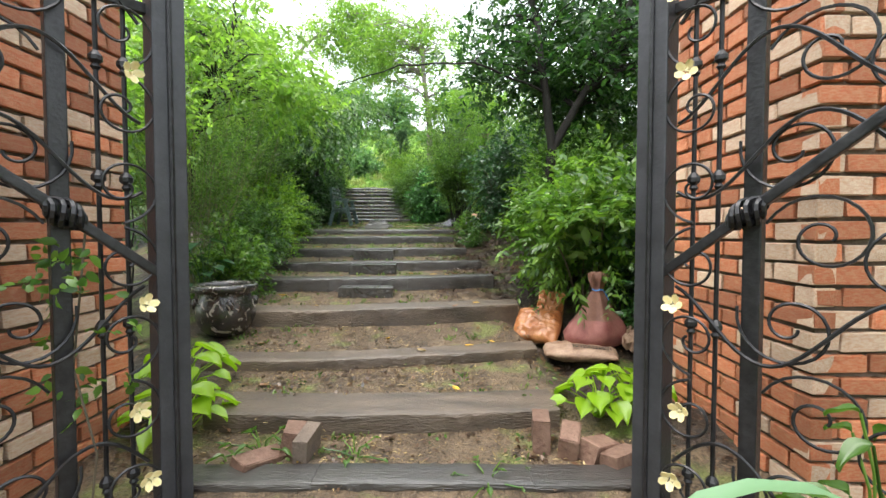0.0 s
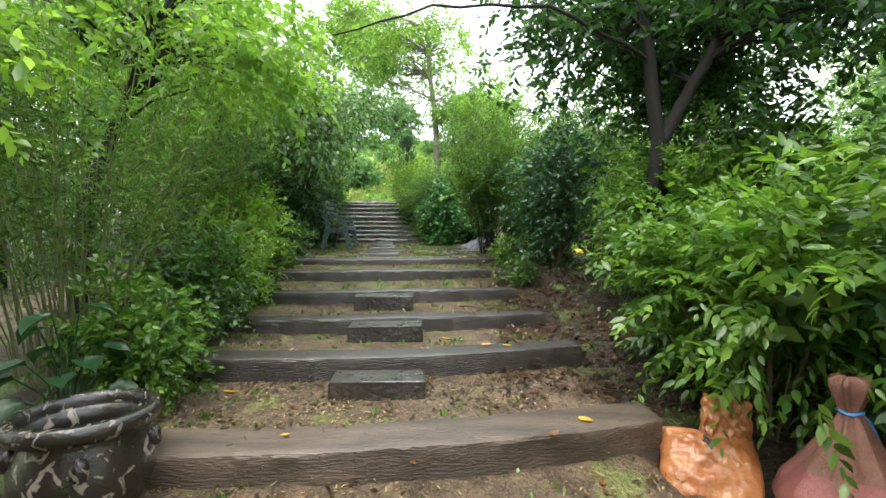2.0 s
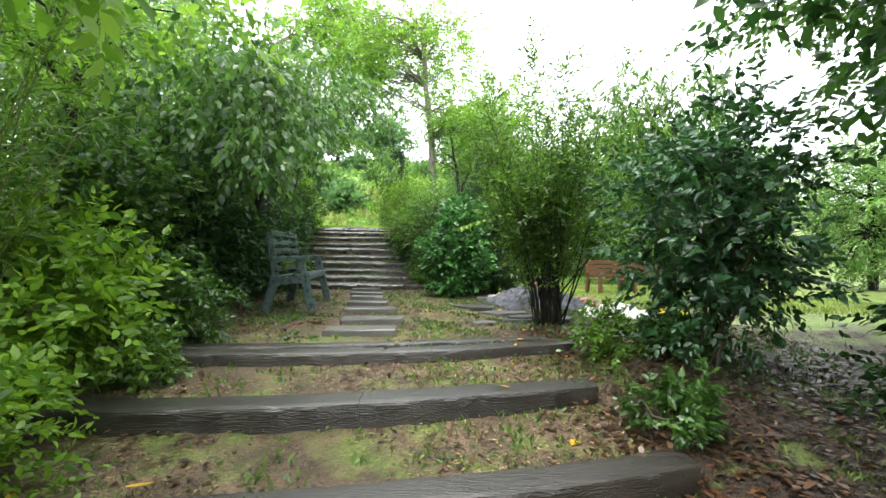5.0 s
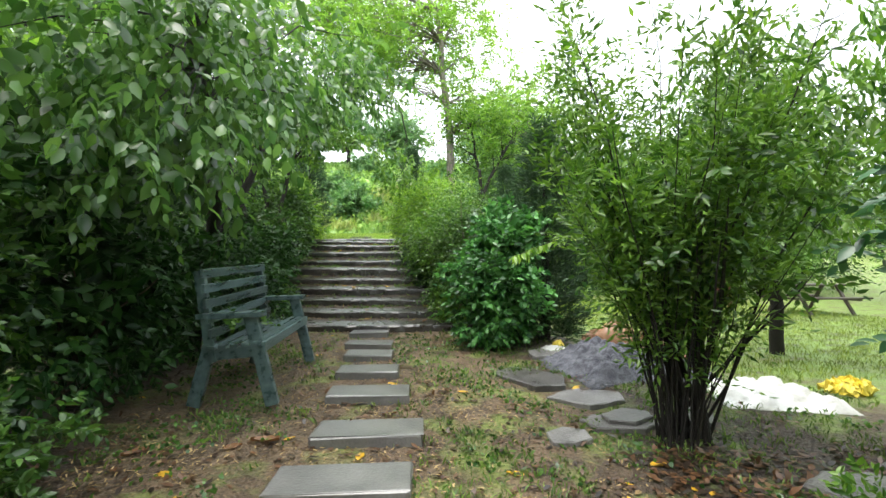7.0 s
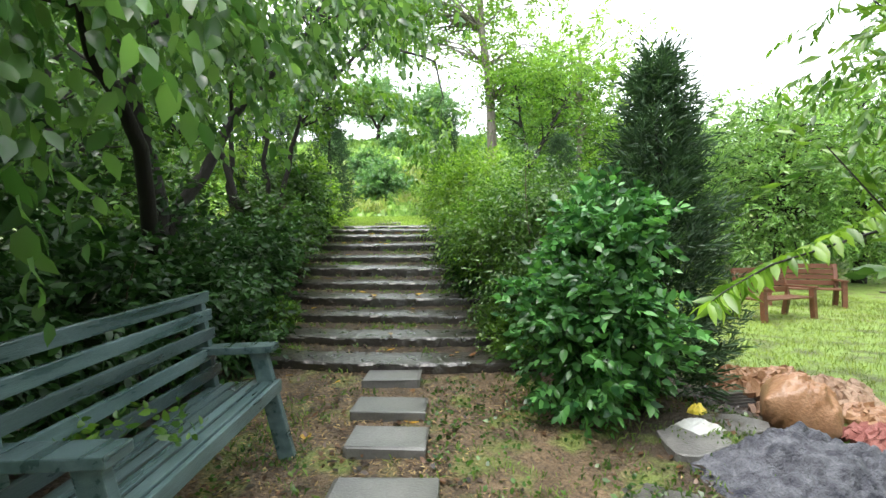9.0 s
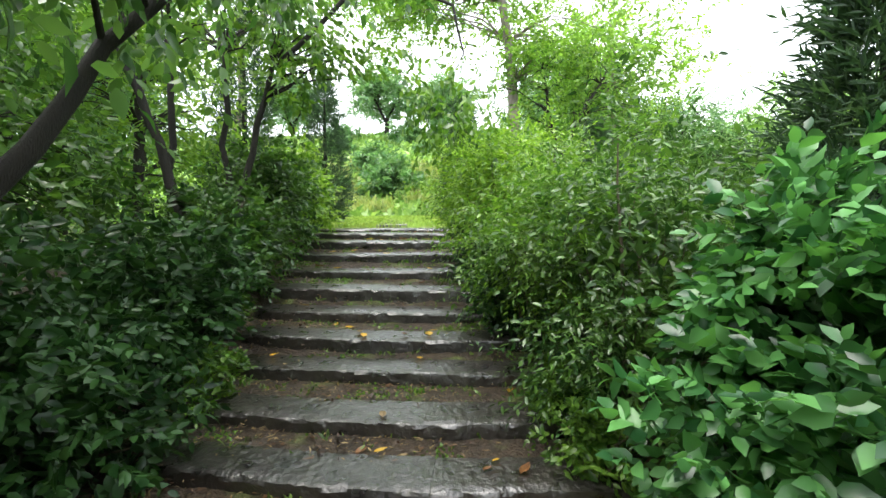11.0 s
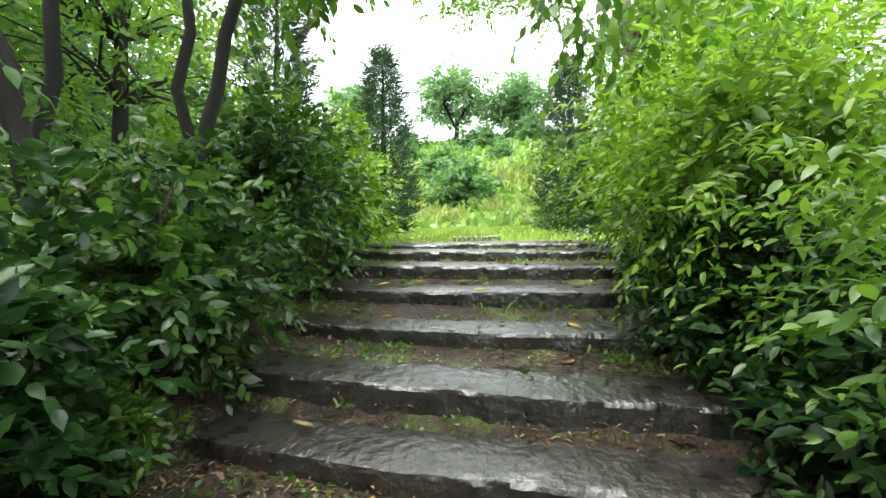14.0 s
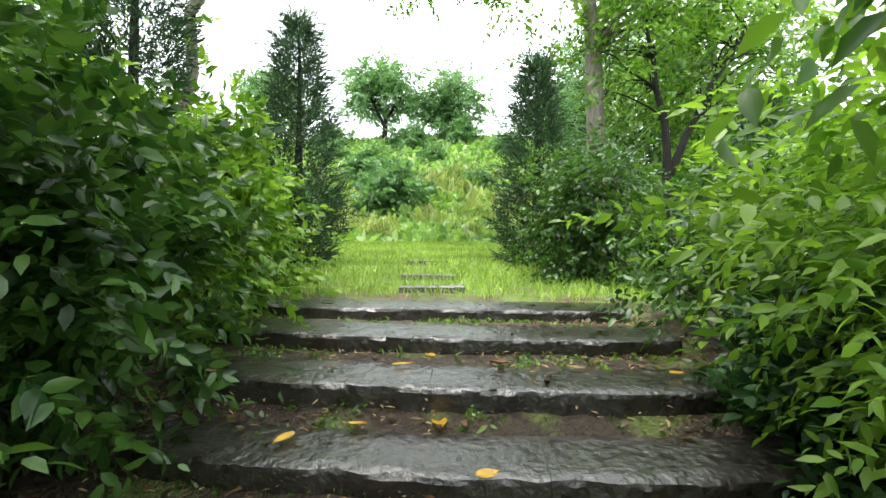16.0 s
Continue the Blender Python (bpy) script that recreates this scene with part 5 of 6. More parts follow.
def print_bars(parent, m, rows, wide, high, seed):
    """Print too small to read, as bars of its size."""
    r = random.Random(seed)
    for k in range(rows):
        x = -wide / 2
        while x < wide / 2:
            w = r.uniform(0.012, 0.03)
            bm = bmesh.new()
            box(bm, x, x + w, -k * high * 1.8, -k * high * 1.8 + high, -0.001, 0.001)
            o = part("print", bm, INK, parent)
            o.matrix_basis = m
            x += w + 0.008


def build_sacks():
    s = sack(1.08, 4.95, -25, (0.52, 0.46, 0.22), SACK_O, "slumped orange paper sack, open and folded at the top", 3, rx=38, up=0.12, crumple=0.85)
    print_on(s, "20KG", pose(0.02, -0.06, 0.225, 38, 0, 80), 0.09)
    top = part("folded_top", bent(pillow(0.3, 0.42, 0.13, 9, 1.6), 0.6), SACK_O, s, "", True)
    top.matrix_basis = pose(0.08, 0.16, 0.22, 75, 10, 20)
    s = sack(1.38, 4.42, -12, (0.72, 0.46, 0.17), SACK_B, "flat printed tan paper sack lying on the earth", 5, crumple=0.7)
    print_bars(s, pose(0.1, -0.12, 0.153, 8, 3, 0), 2, 0.36, 0.022, 4)
    tied_sack(1.6, 4.62, "maroon net sack with a twisted neck tied by blue string")
    sack(2.02, 4.5, 65, (0.55, 0.4, 0.24), SACK_B, "crumpled brown paper sack in the heap", 7, rx=20, crumple=1.5)
    sack(2.3, 4.85, 10, (0.5, 0.4, 0.2), SACK_R, "dark red sack at the back of the heap", 8, crumple=1.5)


build_pot()
build_sacks()


# ---- bench ----
def build_bench():
    x, y, z = -2.34, 10.8, 1.795
    e = thing("garden_bench", x, y, z, "faded green-blue slatted wooden garden bench, wet", "bench", rz=4)
    e.rotation_euler.x = radians(2.2)
    L = 1.27

    def bar(name, a, b, w, hh, label=""):
        bm = bmesh.new()
        a, b = ((0.1 - (0.1 - q[0]) * 0.78, q[1], q[2]) for q in (a, b))
        beam(bm, a, b, w, hh, 0.006)
        return part(name, bm, BENCH, e, label)

    for yy in (0.04, L - 0.04):
        bar("leg", (0.10, yy, 0), (-0.10, yy, 0.62), 0.045, 0.09)
        bar("leg", (-0.58, yy, 0), (-0.44, yy, 0.42), 0.045, 0.09)
        bar("back_post", (-0.42, yy, 0.3), (-0.54, yy, 0.93), 0.045, 0.07)
        bar("armrest", (0.02, yy, 0.635), (-0.54, yy, 0.62), 0.12, 0.04)
        bar("seat_rail", (-0.02, yy, 0.38), (-0.48, yy, 0.35), 0.04, 0.08)
    for k in range(5):
        xx = -0.03 - 0.098 * k
        bar("seat_slat", (xx, 0, 0.435 - 0.008 * k), (xx, L, 0.435 - 0.008 * k), 0.052, 0.028)
    bar("seat_slat", (0.03, 0, 0.41), (0.03, L, 0.41), 0.025, 0.07)
    for k in range(5):
        zz = 0.5 + 0.103 * k
        xx = -0.42 - 0.02 * k
        bar("back_slat", (xx, -0.02, zz), (xx, L + 0.02, zz + 0.004), 0.024, 0.064)


build_bench()


# ---- small plants, loose bricks ----
OLD_BRICK = mat("earthy_broken_brick", (0.11, 0.055, 0.036), 0.8, 0.4, 16, 0.9, (0.2, 0.12, 0.085), fine=50, random_object=0.2)
def broad_plant(name, x, y, label, seed, material, n=16, leaf=0.17, rise=0.25, category="plant", wide=0.72):
    """A low plant of broad leaves, each on its own stalk."""
    r = np.random.default_rng(seed)
    z0 = h(x, y)
    e = thing(name, x, y, z0, label, category)
    stalks = bmesh.new()
    for i in range(n):
        a = 2.4 * i + r.uniform(-0.3, 0.3)
        rad = 0.06 + 0.2 * (i / n) ** 0.7
        top = np.array([rad * math.cos(a), rad * math.sin(a), rise * (1.25 - 0.8 * i / n) * r.uniform(0.85, 1.15)])
        tube(stalks, [(0.02 * math.cos(a), 0.02 * math.sin(a), 0), top * [0.5, 0.5, 0.75], top], 0.005, 4, False)
        L = leaf * r.uniform(0.75, 1.15)
        bm, rows, m = bmesh.new(), [], 7
        for j in range(m + 1):
            t = j / m
            w = L * wide * 0.5 * math.sin(math.pi * min(1, 0.1 + 0.9 * t) ** 0.75) if 0 < j < m else 0.004
            d = 0.35 * t - 0.55 * t * t
            rows.append([bm.verts.new((t * L, s * w, L * (d + 0.16 * abs(s)) + 0.004 * math.sin(9 * t + s))) for s in (-1, -0.5, 0, 0.5, 1)])
        for a0, a1 in zip(rows, rows[1:]):
            for k in range(4):
                bm.faces.new((a0[k], a1[k], a1[k + 1], a0[k + 1]))
        o = part("leaf", bm, material, e, smooth=True)
        o.matrix_basis = Matrix.Translation(Vector(top)) @ pose(0, 0, 0, r.uniform(-15, 15), r.uniform(0, 30), math.degrees(a) + r.uniform(-25, 25))
    tagged(part("stalkwork", stalks, material, e), kind="stuff")
    return e


def arching_blade(x, y, pts, w, label):
    e = thing("strap_leaf_plant", x, y, h(x, y), label, "plant")
    bm = bmesh.new()
    rows = []
    for i, q in enumerate(pts):
        t = i / (len(pts) - 1)
        q = Vector(q) - Vector((x, y, h(x, y)))
        ww = w * min(1, 3.5 * t + 0.25, 4 * (1 - t) + 0.05)
        rows.append([bm.verts.new(q + Vector((0, s * ww, 0.25 * ww * abs(s)))) for s in (-1, 0, 1)])
    for a, b in zip(rows, rows[1:]):
        for k in range(2):
            bm.faces.new((a[k], b[k], b[k + 1], a[k + 1]))
    part("leaf", bm, STRAP, e, "long arching strap leaf", True)


STRAP = leaf_mat("strap_leaf", (0.16, 0.30, 0.16), (0.2, 0.34, 0.18), 0.3, 0.4)


def loose_brick(x, y, rz, rx, ry, size, material, up=0.0):
    bm = bmesh.new()
    box(bm, -size[0] / 2, size[0] / 2, -size[1] / 2, size[1] / 2, 0, size[2], None, 0.006)
    for v in bm.verts:
        v.co += Vector((random.uniform(-1, 1), random.uniform(-1, 1), random.uniform(-1, 1))) * 0.004
    o = mesh_ob("loose_brick", bm, material)
    o.matrix_world = pose(x, y, h(x, y) - 0.05 + up, rx, ry, rz)
    tagged(o, "worn reddish brick set in the earth as path edging", "brick", "edging bricks by the gate")


def build_gate_plants():
    broad_plant("hosta", 1.16, 3.24, "bright lime broad-leaved plant beside the gate", 1, LEAF_LIME, 18, 0.17, 0.25, wide=0.85)
    broad_plant("hosta", 1.42, 3.36, "lime green broad-leaved plant beside the sacks", 2, LEAF_LIME, 14, 0.2, 0.24, wide=0.85)
    broad_plant("hosta", -1.78, 2.98, "bright lime broad-leaved plant by the gate post", 3, LEAF_LIME, 18, 0.2, 0.26, wide=0.85)
    broad_plant("hosta", -2.0, 3.4, "lime broad-leaved plant in front of the pot", 4, LEAF_LIME, 14, 0.19, 0.28, wide=0.85)
    broad_plant("butterbur", -2.62, 4.85, "bluish broad-leaved plant rising behind the pot", 5, LEAF_DEEP, 16, 0.18, 0.55, wide=0.85)
    broad_plant("weed", -1.15, 2.75, "small leafy weed among the edging bricks", 6, LEAF_FRESH, 9, 0.09, 0.08, wide=0.4)
    broad_plant("weed", 0.25, 2.42, "tiny clover growing on the threshold", 7, LEAF_FRESH, 9, 0.05, 0.05)
    broad_plant("weed", -0.55, 2.7, "small weed in the trodden earth", 8, LEAF_FRESH, 7, 0.05, 0.05)
    for x, y, rz, rx, ry, s, m in [(-1.12, 2.62, 55, 10, 8, (0.3, 0.14, 0.11), OLD_BRICK), (-0.98, 2.78, 10, 0, 10, (0.12, 0.2, 0.2), OLD_BRICK), (-0.86, 2.74, 85, 4, -6, (0.24, 0.09, 0.2), MORTAR),
                                  (0.64, 2.85, 80, 0, 5, (0.26, 0.11, 0.24), OLD_BRICK), (0.8, 2.78, 70, 5, -10, (0.22, 0.12, 0.2), OLD_BRICK), (0.95, 2.72, 40, 10, 12, (0.26, 0.13, 0.15), OLD_BRICK), (1.08, 2.6, 30, -8, 0, (0.24, 0.13, 0.14), OLD_BRICK)]:
        loose_brick(x, y, rz, rx, ry, s, m)
    arching_blade(1.0, 1.25, [(0.98, 1.28, 0.1), (0.7, 1.24, 0.62), (0.62, 1.22, 0.76), (0.72, 1.2, 0.86), (0.85, 1.18, 0.91), (1.0, 1.16, 0.91), (1.12, 1.14, 0.86), (1.22, 1.12, 0.76), (1.28, 1.1, 0.66)], 0.03, "pale green strap-leaved plant leaning into the gateway")
    broad_plant("weed", 1.55, 1.5, "leafy green weed at the foot of the brick pier", 9, LEAF_FRESH, 22, 0.14, 0.6, wide=0.5)
    r = np.random.default_rng(77)
    e = thing("creeper", -1.62, 1.95, 0.6, "small green creeper climbing the iron gate leaf", "climber")
    p = np.stack([r.normal(size=26) * 0.1, r.normal(size=26) * 0.06, r.uniform(0.2, 1.0, 26)], 1)
    lp, la, ls = sprigs(p, r.normal(size=(26, 3)), 0.12, 5, r, 0.9, 0.06)
    blades("foliage", lp, la, ls, LEAF_FRESH, e, r, 0.6)
    bm = bmesh.new()
    tube(bm, [(0, 0, -0.5), (0.05, 0.02, 0.0), (-0.03, 0, 0.4), (0.04, 0, 1.0)], 0.005, 5)
    part("stem", bm, TWIG, e)


build_gate_plants()


# ---- the terrace's heap ----
TARP = mat("wet_grey_tarpaulin", (0.022, 0.024, 0.04), 0.6, 0.6, 14, 1.0, (0.15, 0.155, 0.18), fine=90, wear=0.4, deep=0.02)
SHEET = mat("white_plastic_sheet", (0.72, 0.74, 0.74), 0.35, 0.1, 6, 0.4, (0.5, 0.5, 0.46))
YELLOW = mat("yellow_plastic_bag", (0.65, 0.5, 0.03), 0.4, 0.25, 9, 0.4, (0.75, 0.62, 0.12))
SLATE = mat("dark_wet_slate", (0.05, 0.047, 0.046), 0.32, 0.35, 5, 0.7, (0.12, 0.115, 0.11), random_object=0.25)
PALE_SLATE = mat("pale_wet_slate", (0.1, 0.097, 0.096), 0.35, 0.3, 6, 0.8, (0.19, 0.186, 0.18))
RED_WOOD = mat("red_brown_stained_wood", (0.085, 0.032, 0.018), 0.45, 0.3, 8, 0.4, (0.15, 0.062, 0.032), stretch=(0.4, 3, 3))
OLD_WOOD = mat("dark_old_wood", (0.05, 0.04, 0.034), 0.5, 0.3, 8, 0.5, (0.10, 0.085, 0.07))


def cloth(name, x, y, w, d, material, label, category, seed, relief=0.09, ridge=0.0, rz=0.0, n=60):
    """A crumpled sheet lying over the ground."""
    bm = bmesh.new()
    e = thing(name, x, y, h(x, y), label, category, rz=rz)
    rows = []
    for i in range(n + 1):
        row = []
        for j in range(n + 1):
            u, v = 2 * i / n - 1, 2 * j / n - 1
            q = Vector((u * 1.6, v * 1.6, seed))
            edge = (1 - max(abs(u), abs(v)) ** 4)
            z = 0.012 + relief * edge * (abs(noise.noise(q * 1.2)) * 1.2 + 0.6 * abs(noise.noise(q * 3.1)) + 0.3 * abs(noise.noise(q * 7.3)) + 0.12 * noise.noise(q * 15.7)) + ridge * math.exp(-((u * 0.8 + v * 0.5 - 0.1) / 0.28) ** 2) * edge
            k = 1 + 0.16 * noise.noise(Vector((u, v, seed + 9)))
            px, py = u * w / 2 * k, v * d / 2 * k
            gx, gy = x + px * math.cos(math.radians(rz)) - py * math.sin(math.radians(rz)), y + px * math.sin(math.radians(rz)) + py * math.cos(math.radians(rz))
            row.append(bm.verts.new((px, py, z + h(gx, gy) - h(x, y) - 0.016 * (1 - edge))))
        rows.append(row)
    for a, b in zip(rows, rows[1:]):
        for j in range(n):
            bm.faces.new((a[j], b[j], b[j + 1], a[j + 1]))
    got = bmesh.ops.extrude_face_region(bm, geom=list(bm.faces))
    bmesh.ops.translate(bm, verts=[v for v in got["geom"] if isinstance(v, bmesh.types.BMVert)], vec=(0, 0, 0.006))
    bmesh.ops.recalc_face_normals(bm, faces=bm.faces)
    part("fabric", bm, material, e, smooth=True)
    return e


def flagstone(x, y, w, d, t, material, rz, seed, up=0.0, tip=0.0):
    """A flat stone of uneven outline."""
    r = random.Random(seed)
    bm = bmesh.new()
    corners = 6
    turn = [6.283 * (k + r.uniform(-0.28, 0.28)) / corners for k in range(corners)]
    pts = [(w / 2 * r.uniform(0.88, 1.15) * math.cos(q), d / 2 * r.uniform(0.88, 1.15) * math.sin(q)) for q in turn]
    ring = []
    for (ax, ay), (bx, by) in zip(pts, pts[1:] + pts[:1]):
        for f in (0.0, 0.33, 0.67):
            j = 0.02 * min(w, d) * (f > 0)
            ring.append((ax + (bx - ax) * f + r.uniform(-j, j), ay + (by - ay) * f + r.uniform(-j, j)))
    n = len(ring)
    lo = [bm.verts.new((a, b, -0.03)) for a, b in ring]
    mid = [bm.verts.new((a * 1.01, b * 1.01, t * 0.75 + r.uniform(-0.006, 0.006))) for a, b in ring]
    hi = [bm.verts.new((a * 0.96, b * 0.96, t)) for a, b in ring]
    for q0, q1 in ((lo, mid), (mid, hi)):
        for k in range(n):
            bm.faces.new((q0[k], q0[(k + 1) % n], q1[(k + 1) % n], q1[k]))
    bm.faces.new(hi), bm.faces.new(lo[::-1])
    o = mesh_ob("flagstone", bm, material)
    o.matrix_world = pose(x, y, h(x, y) + up, tip, 0, rz)
    tagged(o, "flat wet grey flagstone lying on the terrace", "flagstone", "loose flagstones of the terrace")


def build_heap():
    flagstone(-0.3, 11.6, 0.52, 0.8, 0.022, SLATE, 14, 1)
    flagstone(0.02, 11.08, 0.62, 0.4, 0.024, PALE_SLATE, 14, 2)
    flagstone(-0.3, 10.42, 0.32, 0.24, 0.026, PALE_SLATE, 40, 3)
    flagstone(0.06, 10.62, 0.5, 0.3, 0.026, SLATE, 0, 4)
    flagstone(0.16, 10.66, 0.4, 0.26, 0.024, SLATE, 24, 5, up=0.024)
    flagstone(0.98, 9.8, 0.6, 0.42, 0.05, SLATE, -10, 6)
    flagstone(1.45, 10.05, 0.5, 0.36, 0.03, SLATE, 30, 7)
    flagstone(0.62, 10.72, 0.4, 0.3, 0.03, SLATE, 70, 8)
    flagstone(0.02, 12.3, 0.5, 0.42, 0.022, PALE_SLATE, 35, 9)
    flagstone(0.42, 12.62, 0.45, 0.36, 0.022, SLATE, 5, 10)
    cloth("tarpaulin", 0.64, 11.86, 1.35, 0.95, TARP, "crumpled wet blue-grey tarpaulin spread on the ground", "tarpaulin", 2, 0.14, 0.13, 15, 90)
    cloth("plastic_sheet", 1.48, 11.15, 0.85, 0.6, SHEET, "crumpled white plastic sheet on the ground", "plastic sheet", 5, 0.09, 0.05, -10)
    cloth("plastic_sheet", 0.14, 12.5, 0.26, 0.2, SHEET, "small torn piece of pale plastic film", "plastic sheet", 9, 0.02, 0.0, 30, 24)
    e = sack(0.86, 12.78, 60, (0.42, 0.42, 0.42), SACK_T, "full tan-orange paper sack with twisted ends", 21, rx=22, up=0.03, crumple=1.0)
    e["group"] = "sacks of the terrace"
    for x, y, rz, s, m, k in [(1.35, 13.4, 40, (0.7, 0.5, 0.16), SACK_B, 22), (1.85, 13.15, 100, (0.6, 0.45, 0.16), SACK_T, 23), (1.2, 13.85, -10, (0.6, 0.42, 0.3), SACK_T, 24), (1.5, 12.75, 10, (0.5, 0.36, 0.16), SACK_R, 25), (2.0, 13.8, 60, (0.75, 0.5, 0.2), SACK_B, 27), (1.7, 14.2, 15, (0.7, 0.4, 0.2), SACK_T, 28)]:
        e = sack(x, y, rz, s, m, "crumpled empty brown paper sack on the terrace", k, crumple=1.8)
        e["group"] = "sacks of the terrace"
    e = sack(2.4, 11.5, 20, (0.36, 0.26, 0.14), YELLOW, "yellow plastic bag lying on the ground", 26, crumple=1.6)
    e["group"] = "sacks of the terrace"
    for k in range(5):
        bm = bmesh.new()
        box(bm, -0.17, 0.17, -0.13, 0.13, 0, 0.022, None, 0.004)
        o = mesh_ob("roof_slate", bm, SLATE)
        o.matrix_world = pose(0.99 + 0.01 * k, 13.72 + 0.012 * k, h(0.99, 13.72) + 0.024 * k, 0, 0, 8 + 3 * k)
        tagged(o, "grey roof slate in a small stack", "slate", "stack of slates")
    for k, (x, y, z, s, m) in enumerate([(0.27, 12.78, 0.03, 0.1, YELLOW)]):
        cloth("plastic_bag", x, y, 0.14, 0.08, m, "small yellow plastic wrapper on the ground", "wrapper", 31, 0.05, 0.02, 40, 16)


build_heap()


# ---- furniture on the side lawn ----
def build_lawn_furniture():
    x, y = 4.6, 18.6
    e = thing("wooden_settee", x, y, h(x, y) - 0.01, "red-brown stained wooden garden settee on the lawn", "bench", rz=24)

    def bar(parent, name, a, b, w, hh, m):
        bm = bmesh.new()
        beam(bm, a, b, w, hh, 0.006)
        part(name, bm, m, parent)

    for xx in (-0.7, 0.7):
        bar(e, "leg", (xx, -0.25, 0), (xx, -0.22, 0.6), 0.09, 0.09, RED_WOOD)
        bar(e, "leg", (xx, 0.3, 0), (xx, 0.22, 0.45), 0.09, 0.09, RED_WOOD)
        bar(e, "back_post", (xx, 0.22, 0.4), (xx, 0.36, 0.98), 0.07, 0.06, RED_WOOD)
        bar(e, "armrest", (xx, -0.3, 0.62), (xx, 0.32, 0.62), 0.11, 0.04, RED_WOOD)
    for k in range(4):
        bar(e, "seat_slat", (-0.75, -0.2 + 0.125 * k, 0.42), (0.75, -0.2 + 0.125 * k, 0.42), 0.1, 0.03, RED_WOOD)
    for k in range(4):
        bar(e, "back_slat", (-0.75, 0.255 + 0.03 * k, 0.55 + 0.13 * k), (0.75, 0.255 + 0.03 * k, 0.55 + 0.13 * k), 0.03, 0.11, RED_WOOD)
    copy_thing(e, pose(6.5, 20.6, h(6.5, 20.6) - 0.01, 0, 0, -20))
    x, y = 8.3, 18.9
    e = thing("picnic_table", x, y, h(x, y) - 0.01, "dark old wooden picnic table with fixed benches on the lawn", "table", rz=8)
    for xx in (-0.6, 0.6):
        for s in (-1, 1):
            bar(e, "leg", (xx, 0.6 * s, 0), (xx, 0.18 * s, 0.72), 0.08, 0.05, OLD_WOOD)
        bar(e, "cross_beam", (xx, -0.75, 0.4), (xx, 0.75, 0.4), 0.08, 0.05, OLD_WOOD)
    for k in range(5):
        bar(e, "top_board", (-0.9, -0.3 + 0.15 * k, 0.745), (0.9, -0.3 + 0.15 * k, 0.745), 0.14, 0.04, OLD_WOOD)
    for yy in (-0.72, -0.58, 0.58, 0.72):
        bar(e, "bench_board", (-0.9, yy, 0.44), (0.9, yy, 0.44), 0.13, 0.04, OLD_WOOD)


def build_small_growth():
    r = np.random.default_rng(8)
    e = thing("creeper", -2.55, 11.15, 2.26, "green sprigs growing up between the bench slats", "climber")
    p = np.stack([r.uniform(-0.15, 0.2, 14), r.uniform(-0.3, 0.35, 14), r.uniform(0.0, 0.08, 14)], 1)
    lp, la, ls = sprigs(p, r.normal(size=(14, 3)) * 0.4 + np.array([0, 0, 1.0]), 0.14, 6, r, 0.9, 0.045)
    blades("foliage", lp, la, ls, LEAF_FRESH, e, r, 0.55)
    for x, y, rz, L in [(-2.6, 18.55, 10, 0.75), (-0.3, 7.3, -15, 0.5), (-1.2, 6.85, 8, 0.6), (0.35, 6.9, 20, 0.4)]:
        bm = bmesh.new()
        tube(bm, [(L * t, 0.03 * math.sin(5 * t), 0.012 + 0.01 * math.sin(9 * t)) for t in np.linspace(0, 1, 9)], np.linspace(0.014, 0.006, 9), 6)
        o = mesh_ob("fallen_stick", bm, TWIG)
        o.matrix_world = pose(x, y, h(x, y) + 0.004, 0, 0, rz)
        tagged(o, "thin brown stick lying on the earth", "stick", "fallen sticks")
    for k, (x, y, mt) in enumerate([(-3.35, 14.15, LEAF_FRESH), (-3.86, 15.22, LEAF_FRESH), (-1.0, 14.05, LEAF_FRESH), (-0.9, 13.6, LEAF_FRESH), (-2.75, 8.6, LEAF_FRESH), (0.55, 8.2, LEAF_MID), (0.5, 9.2, LEAF_FRESH), (1.0, 9.1, LEAF_MID), (1.35, 9.4, LEAF_FRESH)]):
        shrub("low_bush", x, y, (0.2, 0.2, 0.2), 0.18, mt, "small bright evergreen tuft at the path edge", 200 + k, "bush", count=16, each=8, leaf=0.045, twig=0.1, stems=5)


build_lawn_furniture()
build_small_growth()


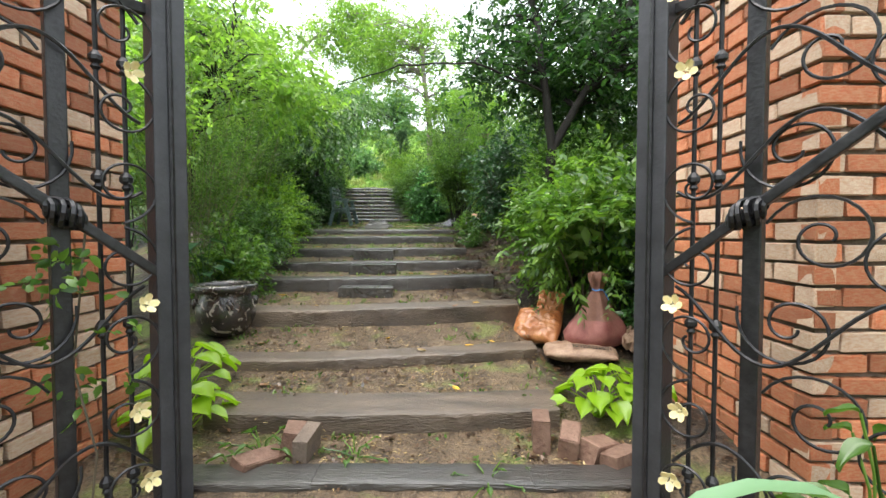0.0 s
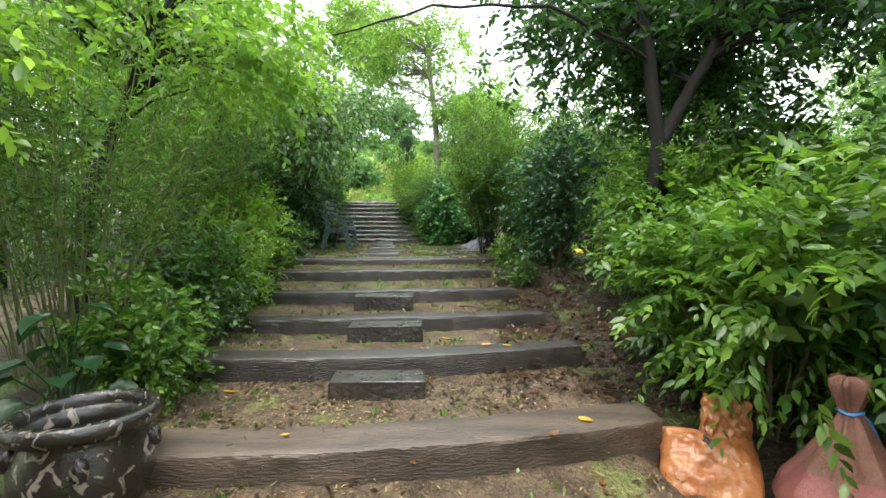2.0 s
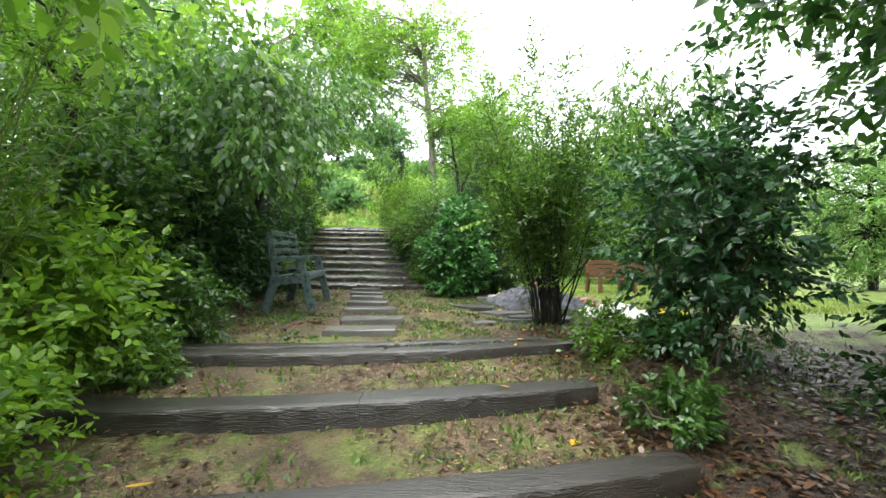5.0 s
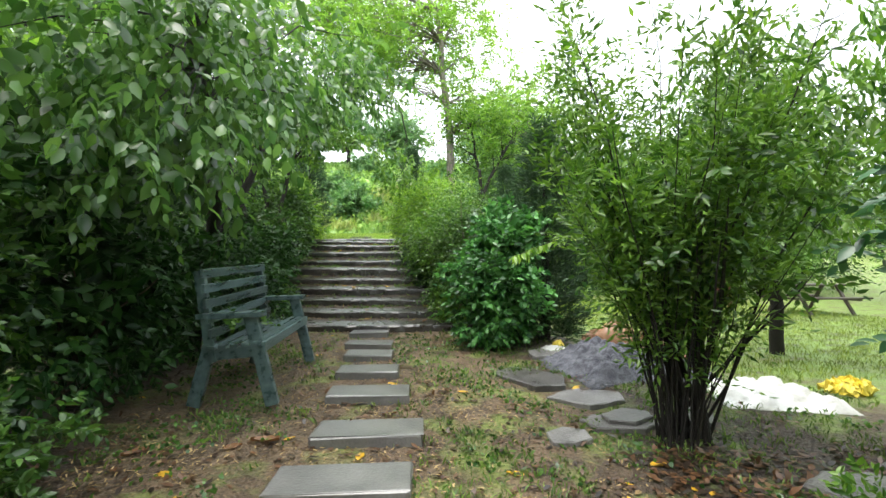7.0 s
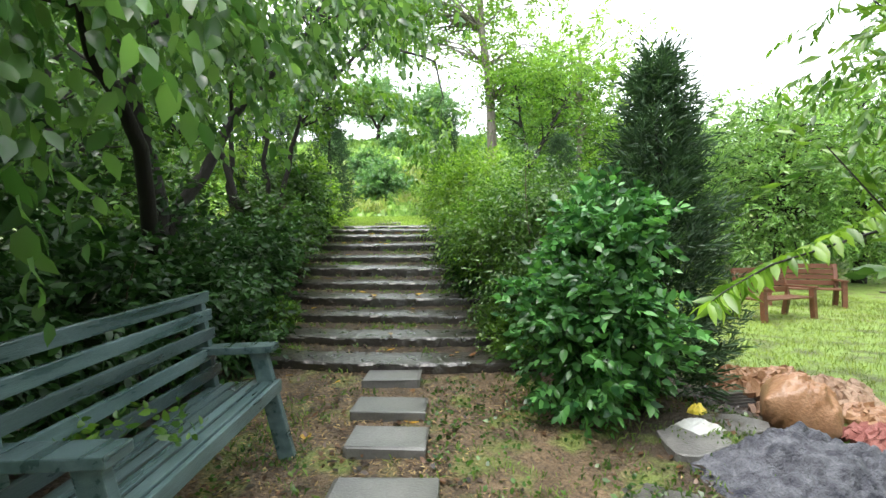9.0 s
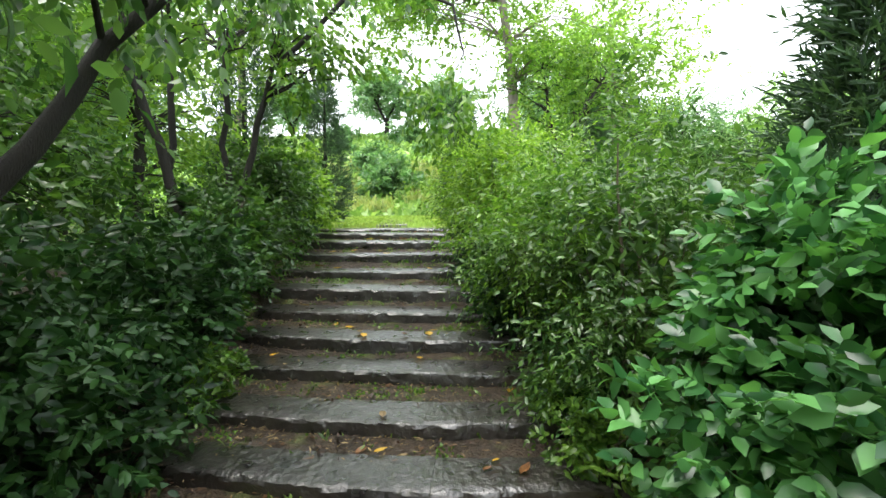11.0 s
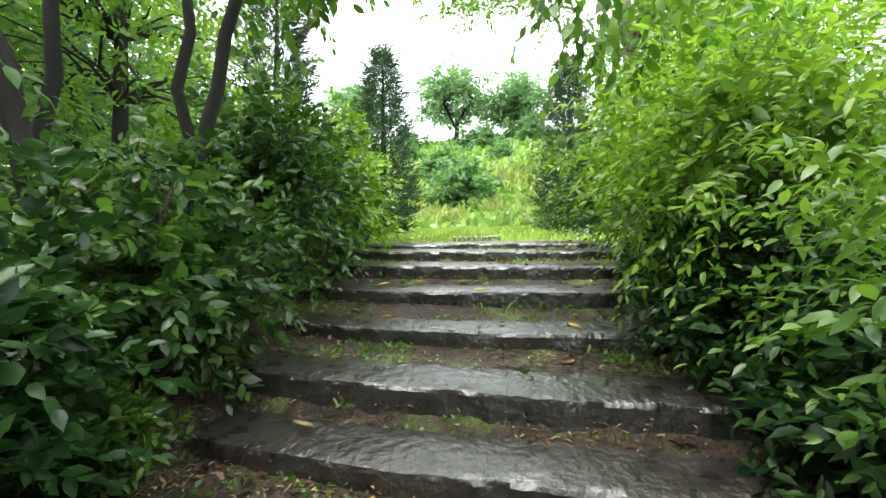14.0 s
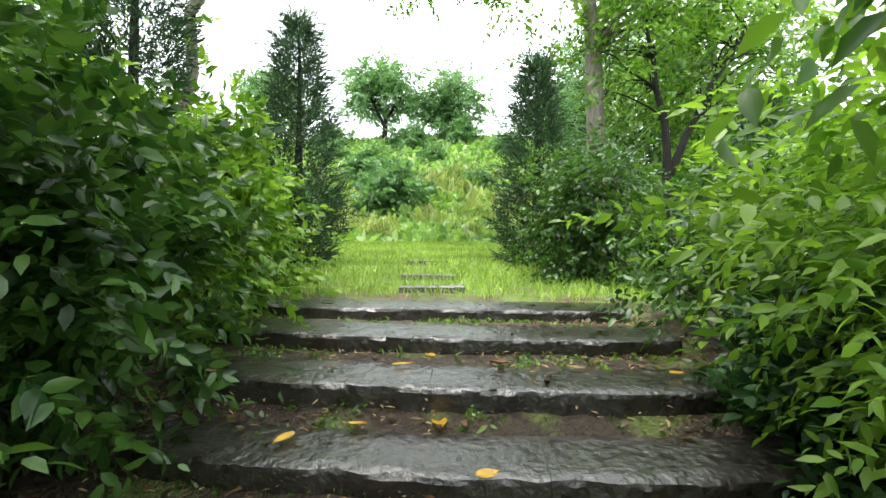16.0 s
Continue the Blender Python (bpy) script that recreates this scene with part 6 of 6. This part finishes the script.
# ---- fallen leaves ----
def build_fallen():
    r = np.random.default_rng(12)
    shapes = []
    for k in range(4):
        bm = bmesh.new()
        rows = []
        for j in range(6):
            t = j / 5
            w = 0.3 * math.sin(math.pi * min(0.98, 0.06 + 0.9 * t) ** 0.8)
            rows.append([bm.verts.new((t - 0.5, s * w, 0.05 * abs(s) * (1 + k * 0.5) + 0.05 * (t - 0.5) ** 2 * k + 0.006)) for s in (-1, 0, 1)])
        for a, b in zip(rows, rows[1:]):
            for q in range(2):
                bm.faces.new((a[q], b[q], b[q + 1], a[q + 1]))
        me = bpy.data.meshes.new("fallen_leaf")
        bm.to_mesh(me)
        bm.free()
        me.materials.append([FALLEN, FALLEN, STRAW, BROWN_LEAF][k])
        shapes.append(me)
    surf = [(y, z) for y, z, *_ in LOWER] + UPPER
    spots = [(-2.1, 10.35, 0.16), (-2.75, 10.2, 0.13), (-2.55, 10.1, 0.08), (-0.7, 10.0, 0.09), (-0.9, 11.2, 0.08), (-0.2, 4.05, 0.1), (-1.75, 4.25, 0.09), (-0.75, 3.55, 0.08), (-0.85, 2.65, 0.1), (0.1, 3.5, 0.08), (-0.3, 3.3, 0.1)]
    spots += [(r.uniform(-3.3, 0.5) if y < 13 else middle(y) + r.uniform(-1.1, 1.1), y, r.uniform(0.05, 0.11)) for y in r.uniform(3.2, 18.3, 110)]
    spots += [(r.uniform(-0.3, 1.1), r.uniform(8.9, 10.0), r.uniform(0.04, 0.08)) for _ in range(40)]
    for x, y, s in spots:
        x, y = float(x), float(y)
        z = h(x, y)
        off = x - float(middle(y))
        for ye, ze in surf:
            d = y - float(skew(y)) * off - 0.03 * off * off - ye
            if -0.02 < d < 0.3 and abs(off) < 1.4:
                z = max(z, ze + 0.012 + (0.13 if ye > 13 else 0.04) * max(d, 0))
        o = new("fallen_leaf", shapes[int(r.integers(4))])
        o.matrix_world = pose(x, y, z + 0.002, r.uniform(-8, 8), r.uniform(-8, 8), r.uniform(0, 360)) @ Matrix.Diagonal((s, s * r.uniform(0.7, 1.1), s, 1))
        tagged(o, "yellow or brown fallen leaf, wet, on the path", "leaf", "fallen leaves on the path")


BROWN_LEAF = leaf_mat("brown_fallen_leaf", (0.16, 0.07, 0.025), (0.28, 0.14, 0.05), 0.15, 0.4)
build_fallen()
